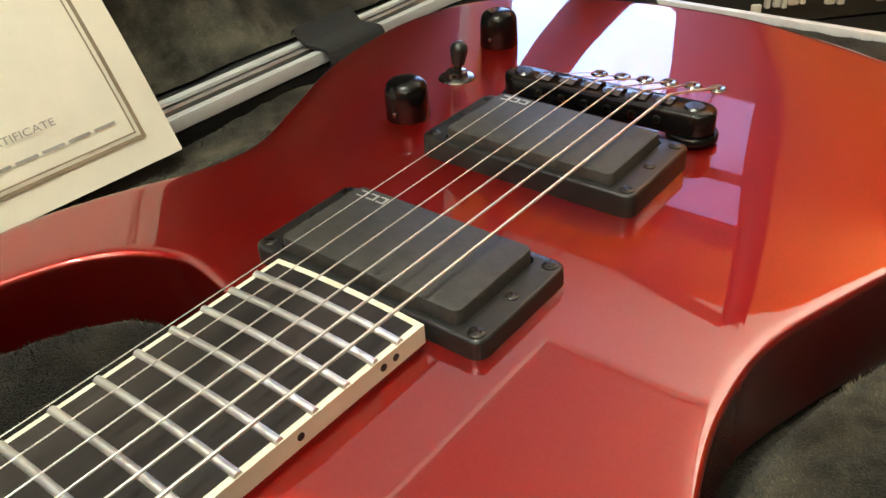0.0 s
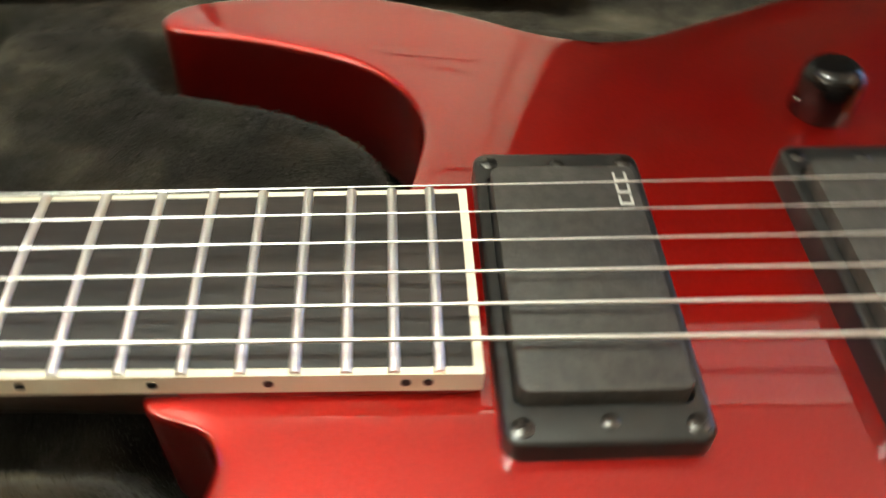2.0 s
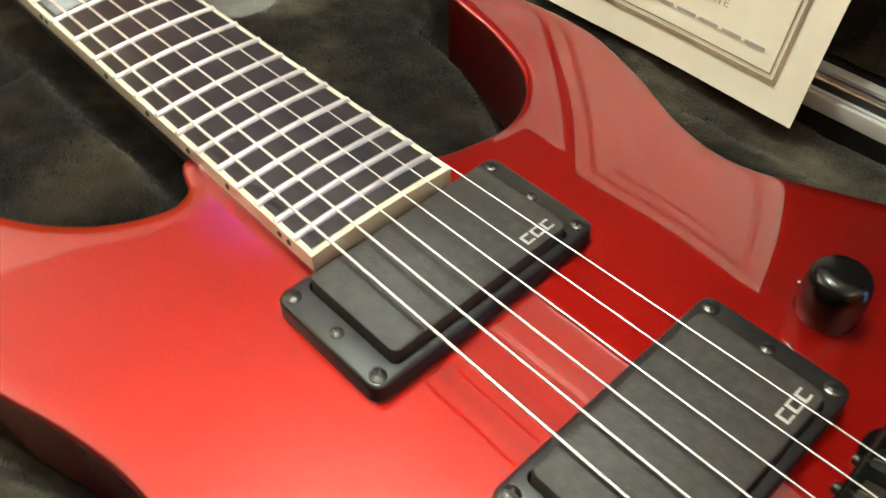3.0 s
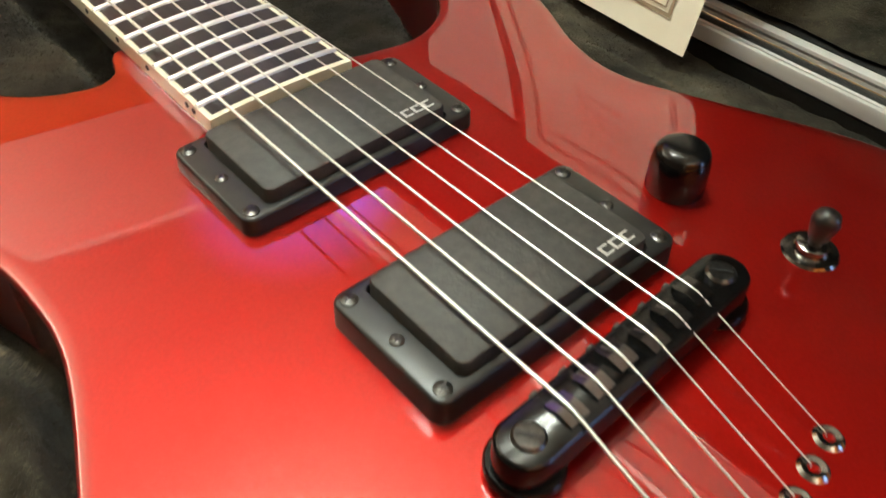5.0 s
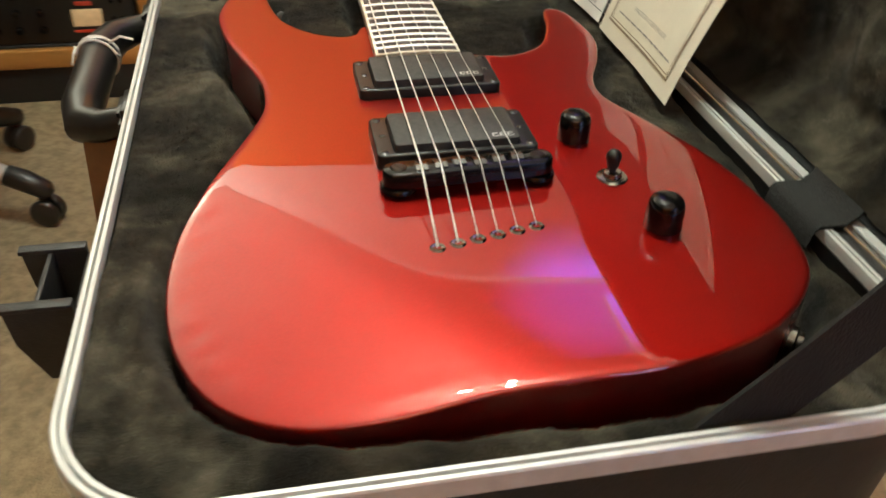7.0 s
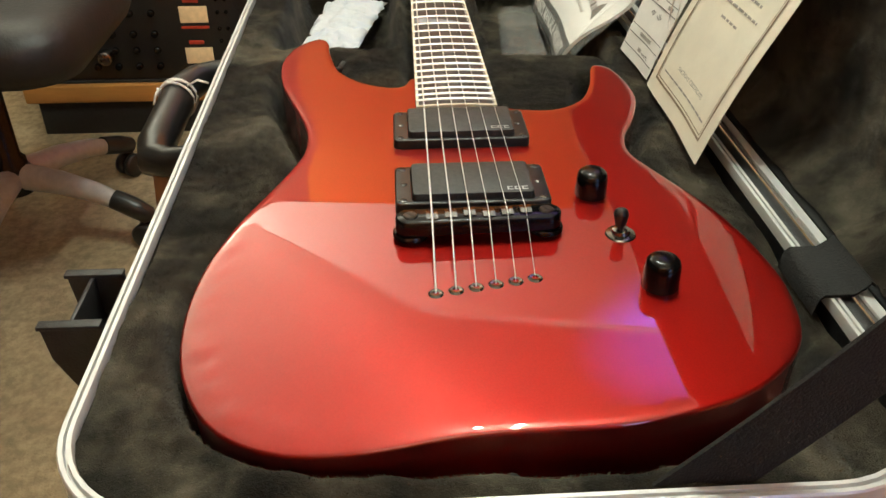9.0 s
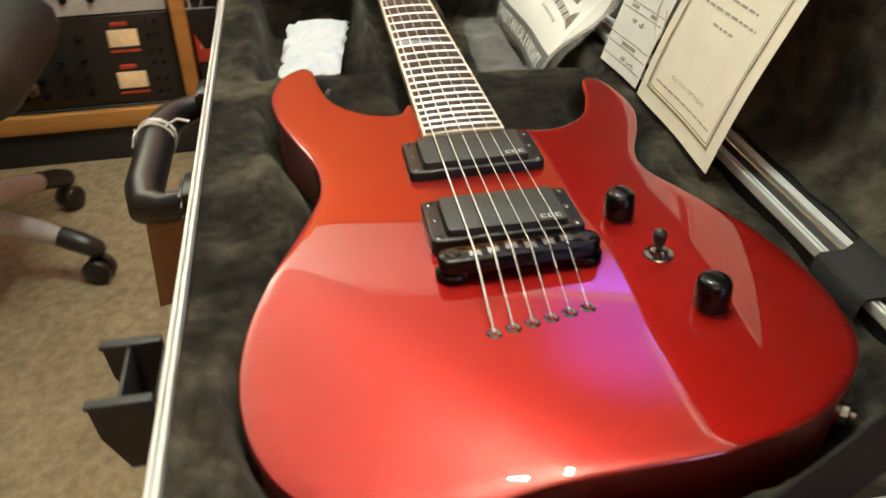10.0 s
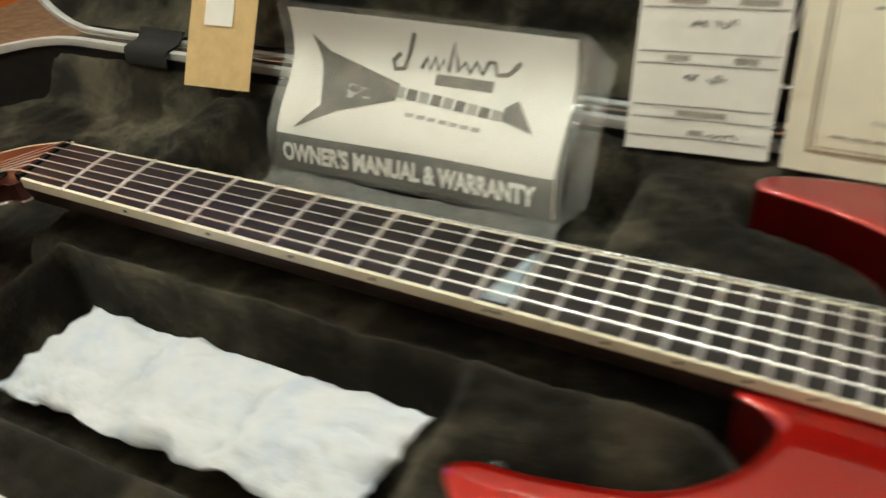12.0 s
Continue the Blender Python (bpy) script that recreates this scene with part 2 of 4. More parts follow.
def loft(loops, cap_first=True, cap_last=True, bm=None):
    """Skins closed loops of equal length."""
    b = bmesh.new()
    rings = [[b.verts.new(p) for p in lp] for lp in loops]
    n = len(rings[0])
    for u, v in zip(rings, rings[1:]):
        for k in range(n):
            b.faces.new((u[k], u[(k + 1) % n], v[(k + 1) % n], v[k]))
    if cap_first:
        b.faces.new(rings[0][::-1])
    if cap_last:
        b.faces.new(rings[-1])
    return joined(bm, b)


def normals2(loop):
    n = len(loop)
    out = []
    for i in range(n):
        t = (loop[(i + 1) % n] - loop[i - 1]).normalized()
        out.append(Vector((t.y, -t.x)))
    return out


def ring_at(loop, inset, z):
    return [Vector((p.x - q.x * inset, p.y - q.y * inset, z)) for p, q in zip(loop, normals2(loop))]


# ---- room ----
def slab(name, x0, x1, y0, y1, z0, z1, mat, label, category):
    return tagged(part(name, box(x0, x1, y0, y1, z0, z1), mat, smooth=0), label, category, kind="structure")


slab("floor", WEST - 0.5, EAST, SOUTH, NORTH, FLOOR - 0.1, FLOOR, CARPET, "beige short-pile carpet floor", "floor")
slab("ceiling", WEST - 0.5, EAST, SOUTH, NORTH, CEIL, CEIL + 0.1, CEILP, "plain beige painted ceiling", "ceiling")
west = slab("wall_west", -0.1, 0.0, -0.48, NORTH + 0.2, FLOOR, CEIL, WALLP, "warm ochre painted room wall", "wall")
west.matrix_basis = Matrix.Translation((WEST, 0, 0)) @ Matrix.Rotation(radians(-10.3), 4, "Z")
# darkened wall end, standing in for an unidentified dark shape in the reflections
west_end = slab("wall_west_end", -0.1, 0.0, SOUTH - 0.25, -0.4805, FLOOR, CEIL, WALLDARK, "dark brown wall end, stand-in for an unidentified dark shape", "wall")
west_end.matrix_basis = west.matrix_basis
slab("wall_east", EAST, EAST + 0.1, SOUTH, NORTH, FLOOR, CEIL, WALLP, "warm ochre painted wall with a window", "wall")
# out of view; kept dark so little bounce reaches the guitar's sides
slab("wall_south", WEST - 0.5, EAST, SOUTH - 0.1, SOUTH, FLOOR, CEIL, WALLDARK, "dark brown wall out of view, cutting bounced light", "wall")
slab("wall_north", WEST, EAST, NORTH, NORTH + 0.1, FLOOR, CEIL, WALLP, "warm ochre painted room wall", "wall")

soffit = slab("trim_soffit", 0.004, 0.72, SOUTH, NORTH, CEIL - 0.03, CEIL - 0.001, SOFFITP, "white painted soffit along the wall", "soffit")
soffit.matrix_basis = west.matrix_basis
slab("trim_soffit_east", 2.42, EAST, SOUTH, NORTH, CEIL - 0.031, CEIL - 0.001, SOFFITP, "white painted soffit along the wall", "soffit")
slab("trim_soffit_north", -1.40, 2.418, 1.10, NORTH, CEIL - 0.030, CEIL - 0.001, SOFFITP, "white painted soffit along the wall", "soffit")

win = thing("window_1", (EAST, 0.965, 0.79), "dark framed window with bluish evening daylight", "window", kind="structure")
part("pane", box(-0.03, -0.02, -0.05, 0.70, -0.75, 0.47), PANE, win)
part("pane", box(-0.03, -0.02, -0.40, 0.70, 0.53, 0.80), PANEDIM, win, "pane behind a drawn curtain")
part("pane", box(-0.03, -0.02, -0.40, -0.09, 0.20, 0.47), PANEDIM, win, "pane behind a drawn curtain")
fr = None
for a in ((-0.44, -0.40, -0.8, 0.92), (0.70, 0.75, -0.8, 0.92), (-0.40, 0.70, -0.8, -0.75), (-0.40, 0.70, 0.80, 0.92), (-0.40, 0.70, 0.47, 0.53), (-0.09, -0.05, -0.75, 0.47), (-0.40, -0.09, -0.75, 0.20)):
    fr = box(-0.05, -0.004, a[0], a[1], a[2], a[3], 0.006, fr)
part("window_frame", fr, WHITEWOOD, win)
for piece in win.children:
    piece.data.transform(Matrix.Diagonal((0.86, 0.86, 0.86, 1)))

# curtains beside the window
def curtain(y0, y1, z0, z1):
    n = int((y1 - y0) / 0.012)
    ys = [y0 + (y1 - y0) * k / n for k in range(n + 1)]
    front = [(EAST - 0.10 + 0.022 * math.sin(k * 0.9) + 0.008 * math.sin(k * 2.3), y) for k, y in enumerate(ys)]
    lp = front + [(x + 0.004, y) for x, y in front[::-1]]
    m = Matrix.Translation((-(EAST - 0.1), -(y0 + y1) / 2, -z0))
    bm = loft([[m @ Vector((x, y, z0)) for x, y in lp], [m @ Vector((x, y, z1)) for x, y in lp]])
    c = tagged(part("curtain", bm, CURTAIN), "dark wine curtain hanging beside the window", "curtain", "window curtains")
    c.location = (EAST - 0.1, (y0 + y1) / 2, z0)


curtain(0.505, 0.60, FLOOR + 0.02, CEIL - 0.05)
curtain(1.58, 1.63, FLOOR + 0.02, CEIL - 0.05)

# ceiling lamp
lamp = thing("ceiling_lamp", (LAMP.x, LAMP.y, CEIL), "brass ceiling lamp with three lit bulbs", "ceiling lamp")
part("canopy", lathe([(0, -0.03), (0.05, -0.028), (0.06, 0)]), BRASS, lamp)
part("stem", lathe([(0.008, -0.03), (0.008, -0.22), (0.02, -0.24), (0, -0.26)]), BRASS, lamp)
for k in range(3):
    a = radians(20 + 120 * k)
    c, s_ = math.cos(a), math.sin(a)
    part("arm", tube([(0, 0, -0.2), (0.05 * c, 0.05 * s_, -0.19), (0.14 * c, 0.14 * s_, -0.2), (0.17 * c, 0.17 * s_, -0.22)], 0.006), BRASS, lamp)
    part("bulb", lathe([(0, -0.345), (0.02, -0.34), (0.032, -0.315), (0.03, -0.29), (0.014, -0.25), (0.012, -0.22)], (0.17 * c, 0.17 * s_, 0)), BULB, lamp)

# unseen uplighter floor lamps, built around the added ceiling fills
for ux, uy in CEILING_FILLS:
    fl = thing("fill_lamp", (ux, uy, FLOOR), "unseen black metal uplighter added to brighten the ceiling", "floor lamp", "uplighters in the room")
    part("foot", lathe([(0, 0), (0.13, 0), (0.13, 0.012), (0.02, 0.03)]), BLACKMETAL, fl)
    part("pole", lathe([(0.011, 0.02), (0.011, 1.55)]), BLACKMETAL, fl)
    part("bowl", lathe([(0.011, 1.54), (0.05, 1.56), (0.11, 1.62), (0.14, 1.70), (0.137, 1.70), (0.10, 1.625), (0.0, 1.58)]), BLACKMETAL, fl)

# ---- guitar outline ----
OUTLINE = smooth_loop([
    (0.4229, -0.0233), (0.4365, -0.0365), (0.4385, -0.0478), (0.4278, -0.0678), (0.4032, -0.0861), (0.3646, -0.0951), (0.3385, -0.0982), (0.3302, -0.1074),
    (0.3488, -0.1242), (0.3849, -0.1325), (0.4260, -0.1286), (0.4613, -0.1186), (0.4970, -0.1070), (0.5230, -0.1026), (0.5515, -0.1045), (0.5943, -0.1195),
    (0.6349, -0.1364), (0.6682, -0.1481), (0.7040, -0.1517), (0.7387, -0.1459), (0.7695, -0.1285), (0.7886, -0.0998), (0.7951, -0.0634), (0.7943, -0.0250),
    (0.7943, 0.0201), (0.7920, 0.0590), (0.7784, 0.1050), (0.7488, 0.1400), (0.7091, 0.1520), (0.6708, 0.1504), (0.6308, 0.1406), (0.5877, 0.1218),
    (0.5558, 0.1090), (0.5296, 0.1116), (0.4991, 0.1251), (0.4672, 0.1349), (0.4348, 0.1344), (0.4068, 0.1279), (0.4039, 0.1150), (0.4393, 0.1060),
    (0.4692, 0.0929), (0.4842, 0.0724), (0.4841, 0.0504), (0.4727, 0.0252)], 6)
OUT = np.array([(p.x, p.y) for p in OUTLINE])


def edge_distance(pts, loop):
    """Distance of each point to the closed loop, positive inside."""
    a, b = loop, np.roll(loop, -1, 0)
    best = np.full(len(pts), 9.0)
    inside = np.zeros(len(pts), bool)
    for (ax, ay), (bx, by) in zip(a, b):
        dx, dy = bx - ax, by - ay
        t = np.clip(((pts[:, 0] - ax) * dx + (pts[:, 1] - ay) * dy) / (dx * dx + dy * dy + 1e-12), 0, 1)
        best = np.minimum(best, np.hypot(pts[:, 0] - ax - t * dx, pts[:, 1] - ay - t * dy))
        if abs(dy) > 1e-12:
            inside ^= ((ay > pts[:, 1]) != (by > pts[:, 1])) & (pts[:, 0] < (bx - ax) * (pts[:, 1] - ay) / dy + ax)
    return np.where(inside, best, -best)


CREST, SIDE = 0.0012, -0.041


def bevel_depth(x, y):
    """How far a point lies inside the forearm contour of the lower bass bout."""
    return (np.asarray(x) - 0.600) * 0.607 - (np.asarray(y) + 0.125) * 0.795


def arch(d, x, y):
    """Height of the top: flat, softly rounded to the edge, with a forearm contour."""
    edge = 0.0005 * (1 - np.clip(np.asarray(d) / 0.007, 0, 1)) ** 2.0
    s = np.clip(bevel_depth(x, y), 0, 1)
    w = 0.050
    cut = np.where(s < w, 0.205 * (s ** 3 / w ** 2 - s ** 4 / (2 * w ** 3)), 0.205 * (s - w / 2))
    t = np.clip((np.asarray(x) - 0.60) / 0.11, 0, 1)
    crest = CREST + 0.0014 * (1 - t * t * (3 - 2 * t))
    return crest - edge * np.clip(1 - cut / 0.014, 0.25, 1) - cut


def guitar_body_mesh():
    step = 0.0042
    gx, gy = np.meshgrid(np.arange(0.325, 0.80, step), np.arange(-0.15, 0.162, step))
    grid = np.column_stack((gx.ravel(), gy.ravel()))
    d = edge_distance(grid, OUT)
    grid = grid[d > 0.0075]
    rings = [[(p.x, p.y) for p in ring_at(OUTLINE, i, 0)] for i in (0.0016, 0.0050)]
    n = len(OUTLINE)
    co = [Vector(p) for r in rings for p in r] + [Vector(p) for p in grid]
    edges = [(i, (i + 1) % n) for i in range(n)] + [(n + i, n + (i + 1) % n) for i in range(n)]
    vs, _, fs, *_ = delaunay_2d_cdt(co, edges, [], 1, 1e-6)
    arr = np.array([(v.x, v.y) for v in vs])
    z = arch(np.clip(edge_distance(arr, OUT), 0, 1), arr[:, 0], arr[:, 1])
    # even out the ridge of the horns
    nb = [set() for _ in vs]
    for f in fs:
        for i in range(len(f)):
            nb[f[i]].add(f[i - 1])
            nb[f[i - 1]].add(f[i])
    fixed = edge_distance(arr, OUT) < 0.0068
    for _ in range(5):
        z = np.array([z[i] if fixed[i] or not nb[i] else 0.5 * z[i] + 0.5 * np.mean([z[j] for j in nb[i]]) for i in range(len(z))])
    bm = bmesh.new()
    bv = [bm.verts.new((x, y, h)) for (x, y), h in zip(arr, z)]
    for f in fs:
        bm.faces.new([bv[i] for i in f])
    # rounded edge and side, joined onto the outer ring
    first = {}
    for v in bv:
        first[(round(v.co.x, 5), round(v.co.y, 5))] = v
    z0 = [float(h) for h in arch(0.0016, np.array([p[0] for p in rings[0]]), np.array([p[1] for p in rings[0]]))]
    prev = [first.get((round(p[0], 5), round(p[1], 5))) or bm.verts.new((p[0], p[1], h)) for p, h in zip(rings[0], z0)]
    for inset, h in ((0.0008, -0.0003), (0.0003, -0.0008), (0.0, -0.0016), (0.0, -0.0030), (0.0, SIDE + 0.007), (0.0, SIDE + 0.004), (0.0012, SIDE + 0.001), (0.004, SIDE)):
        cur = [bm.verts.new((p.x, p.y, h if h < -0.02 else zz + h)) for p, zz in zip(ring_at(OUTLINE, inset, 0), z0)]
        for i in range(n):
            bm.faces.new((prev[i], prev[(i + 1) % n], cur[(i + 1) % n], cur[i]))
        prev = cur
    bm.faces.new(prev)
    return bm


NUT, END, SCALE = 0.0, 0.4955, 0.648
BOARD_TOP, BOARD_LOW = 0.0122, 0.0046


def half_width(x):
    return 0.0214 + (0.0284 - 0.0214) * x / END


def fret_x(n):
    return SCALE * (1 - 2 ** (-n / 12))


def crown(y, w):
    return -0.0012 * (y / w) ** 2


guitar = thing("electric_guitar", (0.6, 0, SIDE), "glossy red metallic electric guitar with black hardware, lying in its case", "guitar")
OFF = Matrix.Translation((-0.6, 0, -SIDE))


def gpart(name, bm, mat, label="", parent=None, smooth=40):
    if parent is None:
        bm.transform(OFF)
        return part(name, bm, mat, guitar, label, smooth)
    bm.transform(OFF)
    return part(name, bm, mat, parent, label, smooth)


gpart("body", guitar_body_mesh(), RED, "arched red metallic lacquered body", smooth=50)

# neck under the board, heel to headstock
def neck_mesh():
    loops = []
    for x in np.linspace(-0.004, 0.455, 24):
        w = half_width(x) - 0.0004
        depth = 0.0205 + 0.004 * x + 0.012 * max(0, (x - 0.38) / 0.075) ** 2
        lp = [Vector((x, w, BOARD_LOW)), Vector((x, -w, BOARD_LOW))]
        for k in range(1, 12):
            a = math.pi * k / 12
            lp.append(Vector((x, -w * math.cos(a), BOARD_LOW - depth * math.sin(a) ** 0.8)))
        loops.append(lp)
    return loft(loops)


gpart("neck", neck_mesh(), NECKWOOD, "wooden neck, darkened for the shade under the binding")

# raised tongue of the neck under the board end
bm = None
b = bmesh.new()
w0, w1 = half_width(0.43), half_width(END)
lo = [Vector((0.43, -w0, -0.004)), Vector((END - 0.001, -w1 + 0.0006, -0.004)), Vector((END - 0.001, w1 - 0.0006, -0.004)), Vector((0.43, w0, -0.004))]
hi = [v + Vector((0, 0, BOARD_LOW + 0.004 - 0.0001)) for v in lo]
gpart("neck_tongue", loft([lo, hi], bm=None), RED)

# fretboard with a cambered face
def board_mesh(inset, top, low, x0, x1):
    loops = []
    for x in list(np.linspace(x0, x1 - 0.0027, 30)) + [x1 - 0.0024, x1]:
        w = half_width(x) - inset
        ys = np.linspace(-w, w, 11)
        dip = 0.0012 if inset == 0.0 else 0.0
        if dip:
            ys = np.concatenate(([-w, -w + 0.0019], np.linspace(-w + 0.0020, w - 0.0020, 7), [w - 0.0019, w]))
        end = 0.0 if x > x1 - 0.0025 else dip
        loops.append([Vector((x, y, top + crown(y, half_width(x)) - (end if abs(y) < w - 0.00195 else 0.0))) for y in ys] + [Vector((x, w, low)), Vector((x, -w, low))])
    return loft(loops)


gpart("binding", board_mesh(0.0, BOARD_TOP - 0.00015, BOARD_LOW, NUT, END), IVORY, "cream plastic binding")
fretboard = gpart("fretboard", board_mesh(0.0019, BOARD_TOP, BOARD_LOW + 0.001, NUT + 0.0005, END - 0.0022), EBONY, "dark ebony fingerboard")


def fret_mesh(x):
    w = half_width(x) - 0.0003
    rows = []
    for y in np.linspace(-w, w, 9):
        z = BOARD_TOP + crown(y, half_width(x))
        rows.append([Vector((x + 0.0013 * math.cos(a), y, z - 0.0002 + 0.0013 * math.sin(a))) for a in np.linspace(-0.2, math.pi + 0.2, 8)])
    return loft(rows)


for n in range(1, 25):
    gpart("fret", fret_mesh(fret_x(n)), STEEL, parent=fretboard)
gpart("nut", box(-0.0045, 0.0, -0.0212, 0.0212, BOARD_LOW, BOARD_TOP + 0.0014, 0.0006), BLACKMETAL, "black locking nut bar")
# inlay at the twelfth fret
xa, xb = fret_x(11) + 0.0022, fret_x(12) - 0.0022
wa = half_width(xa) - 0.003
b = bmesh.new()
for z in (0.00045,):
    vs = []
    for i in range(13):
        t = i / 12
        y = -wa + (wa * 1.75) * t
        x_l, x_r = xa + (xb - xa - 0.001) * t, xb - 0.001 * t
        zz = BOARD_TOP + crown(y, half_width(xa)) + z
        vs.append((b.verts.new((x_l, y, zz)), b.verts.new((x_r, y, zz))))
    for p, q in zip(vs, vs[1:]):
        b.faces.new((p[0], p[1], q[1], q[0]))
gpart("inlay", b, PEARL, "slanted pearl sharkfin inlay", parent=fretboard)
for n in (3, 5, 7, 9, 12, 15, 17, 19, 21, 24):
    mid = (fret_x(n - 1) + fret_x(n)) / 2
    for dx in ((-0.0024, 0.0024) if n in (12, 24) else (0.0,)):
        gpart("side_dot", lathe([(0, 0.0004), (0.0011, 0.0003), (0.0011, -0.001)], n=12, m=Matrix.Translation((mid + dx, -half_width(mid), 0.0080)) @ pose(0, 0, 0, 90)), DOT)

# headstock, tilted back
def headstock_mesh():
    lp = smooth_loop([(0.002, -0.0215), (-0.018, -0.026), (-0.06, -0.050), (-0.115, -0.080), (-0.170, -0.106), (-0.176, -0.100), (-0.145, -0.055), (-0.105, -0.010), (-0.065, 0.016), (-0.030, 0.024), (0.002, 0.0215)], 5)
    m = Matrix.Translation((-0.003, 0, 0.0085)) @ pose(0, 0, 0, 0, -12, 0)
    rim = [m @ p for p in ring_at(lp, 0.0, -0.0008)]
    return loft([[m @ p for p in ring_at(lp, 0.001, -0.013)], [m @ p for p in ring_at(lp, 0.0, -0.012)], rim, [m @ p for p in ring_at(lp, 0.001, 0.0)]]), m, lp


hm, HM, hl = headstock_mesh()
head = gpart("headstock", hm, DARKRED, "pointed red headstock, darkened for its shadow, with cream edge binding")
bind = loft([[HM @ p for p in ring_at(hl, -0.0003, -0.004)], [HM @ p for p in ring_at(hl, -0.0003, -0.0004)], [HM @ p for p in ring_at(hl, 0.0012, 0.0003)]], False, False)
gpart("headstock_binding", bind, IVORY, parent=head)
for k in range(6):
    t = (k + 0.6) / 6
    base = HM @ Vector((-0.014 - 0.130 * t, -0.010 - 0.068 * t, 0))
    gpart("tuning_post", lathe([(0.0055, 0), (0.0055, 0.002), (0.003, 0.003), (0.003, 0.009), (0, 0.0095)], base, 14), BLACKMETAL, parent=head)
    peg = HM @ Vector((-0.020 - 0.130 * t, -0.036 - 0.068 * t, -0.008))
    gpart("tuning_peg", box(-0.006, 0.006, -0.008, 0.008, -0.004, 0.004, 0.003, m=Matrix.Translation(peg)), BLACKMETAL, parent=head)


# pickups: ring, cover, screws
def capsule(x0, x1, y0, y1, r, z0, z1, bevel, bm=None):
    lp = rounded_rect(x0, x1, y0, y1, r, r, 5)
    return loft([ring_at(lp, 0, z0), ring_at(lp, 0, z1 - bevel), ring_at(lp, bevel * 0.3, z1 - bevel * 0.3), ring_at(lp, bevel, z1)], bm=bm)


def screw_mesh(place, r=0.0027):
    bm = lathe([(0, 0.0008), (r * 0.45, 0.0008), (r * 0.9, 0.0003), (r, -0.0006)], place, 16)
    for a in (20, 110):
        m = Matrix.Translation(Vector(place) + Vector((0, 0, 0.00085))) @ pose(0, 0, 0, 0, 0, a)
        box(-r * 0.6, r * 0.6, -r * 0.12, r * 0.12, -0.0002, 0.0001, bm=bm, m=m)
    return bm


def pickup(xc, ring_top, cover_top):
    ring = bmesh.new()
    lp = rounded_rect(xc - 0.0225, xc + 0.0225, -0.0446, 0.0446, 0.004, 0.004, 5)
    hole = rounded_rect(xc - 0.0196, xc + 0.0196, -0.0354, 0.0354, 0.0025, 0.0025, 5)
    loft([ring_at(lp, -0.0002, -0.002), ring_at(lp, 0, ring_top - 0.001), ring_at(lp, 0.0004, ring_top - 0.0003), ring_at(lp, 0.0012, ring_top),
          ring_at(hole, 0, ring_top), ring_at(hole, 0, -0.001)], False, False, ring)
    r = gpart("pickup_ring", ring, BLACK, "black plastic pickup mounting ring")
    c = gpart("pickup_cover", capsule(xc - 0.0190, xc + 0.0190, -0.0348, 0.0348, 0.003, 0.0, cover_top, 0.0012), COVER, "matte black closed pickup cover")
    # maker's mark as plain bars
    for k, (dy, wd) in enumerate(((0.0, 0.0009), (0.0042, 0.0009), (0.0085, 0.0009))):
        bm = box(xc + 0.0128, xc + 0.0134, 0.0195 + dy, 0.0195 + dy + 0.0034, cover_top - 0.0001, cover_top + 0.00015)
        box(xc + 0.0158, xc + 0.0164, 0.0195 + dy, 0.0195 + dy + 0.0034, cover_top - 0.0001, cover_top + 0.00015, bm=bm)
        box(xc + 0.0128, xc + 0.0164, 0.0195 + dy, 0.0195 + dy + wd, cover_top - 0.0001, cover_top + 0.00012, bm=bm)
        gpart("printed_bar", bm, MARK, parent=c, smooth=0)
    for sy in (-1, 1):
        for dx, dy in ((-0.0185, 0.0405), (0.0185, 0.0405), (0.0, 0.0395)):
            gpart("screw", screw_mesh((xc + dx, sy * dy, ring_top), 0.0027 if dx else 0.0022), DARKMETAL, parent=r)


pickup(0.5210, 0.0088, 0.0133)
pickup(0.6058, 0.0110, 0.0152)

# bridge
BM = Matrix.Translation((0.6472, 0.0005, 0)) @ pose(0, 0, 0, 0, 0, 2.0)


def at_bridge(bm):
    bm.transform(BM)
    return bm


bridge_lp = rounded_rect(-0.0075, 0.0075, -0.0455, 0.0455, 0.0074, 0.0074, 8)
bridge = gpart("bridge", at_bridge(loft([ring_at(bridge_lp, 0.0006, 0.0062), ring_at(bridge_lp, 0, 0.0068), ring_at(bridge_lp, 0, 0.0142), ring_at(bridge_lp, 0.0006, 0.0152), ring_at(bridge_lp, 0.0014, 0.0155)])), BLACKMETAL, "black bridge with six saddles")
for sy in (-1, 1):
    gpart("thumbwheel", at_bridge(lathe([(0, 0.0030), (0.0092, 0.0030), (0.0098, 0.0036), (0.0098, 0.0056), (0.0092, 0.0064), (0, 0.0064)], (0, sy * 0.0372, 0), 40)), BLACKMETAL, parent=bridge)
    gpart("stud", at_bridge(lathe([(0.0055, -0.003), (0.0055, 0.0022), (0.004, 0.0024)], (0, sy * 0.0372, 0), 20)), BLACKMETAL, parent=bridge)
    bm = lathe([(0, 0.0164), (0.0035, 0.0163), (0.0042, 0.0156), (0.0042, 0.0150)], (0, sy * 0.0372, 0), 20)
    gpart("stud_screw", at_bridge(bm), DARKMETAL, parent=bridge)
    gpart("screw_slot", at_bridge(box(-0.0033, 0.0033, -0.0005, 0.0005, 0.0160, 0.0166, m=Matrix.Translation((0, sy * 0.0372, 0)) @ pose(0, 0, 0, 0, 0, 35))), BLACK, parent=bridge)
SADDLE_Y = [0.0257 - 0.01028 * i for i in range(6)]
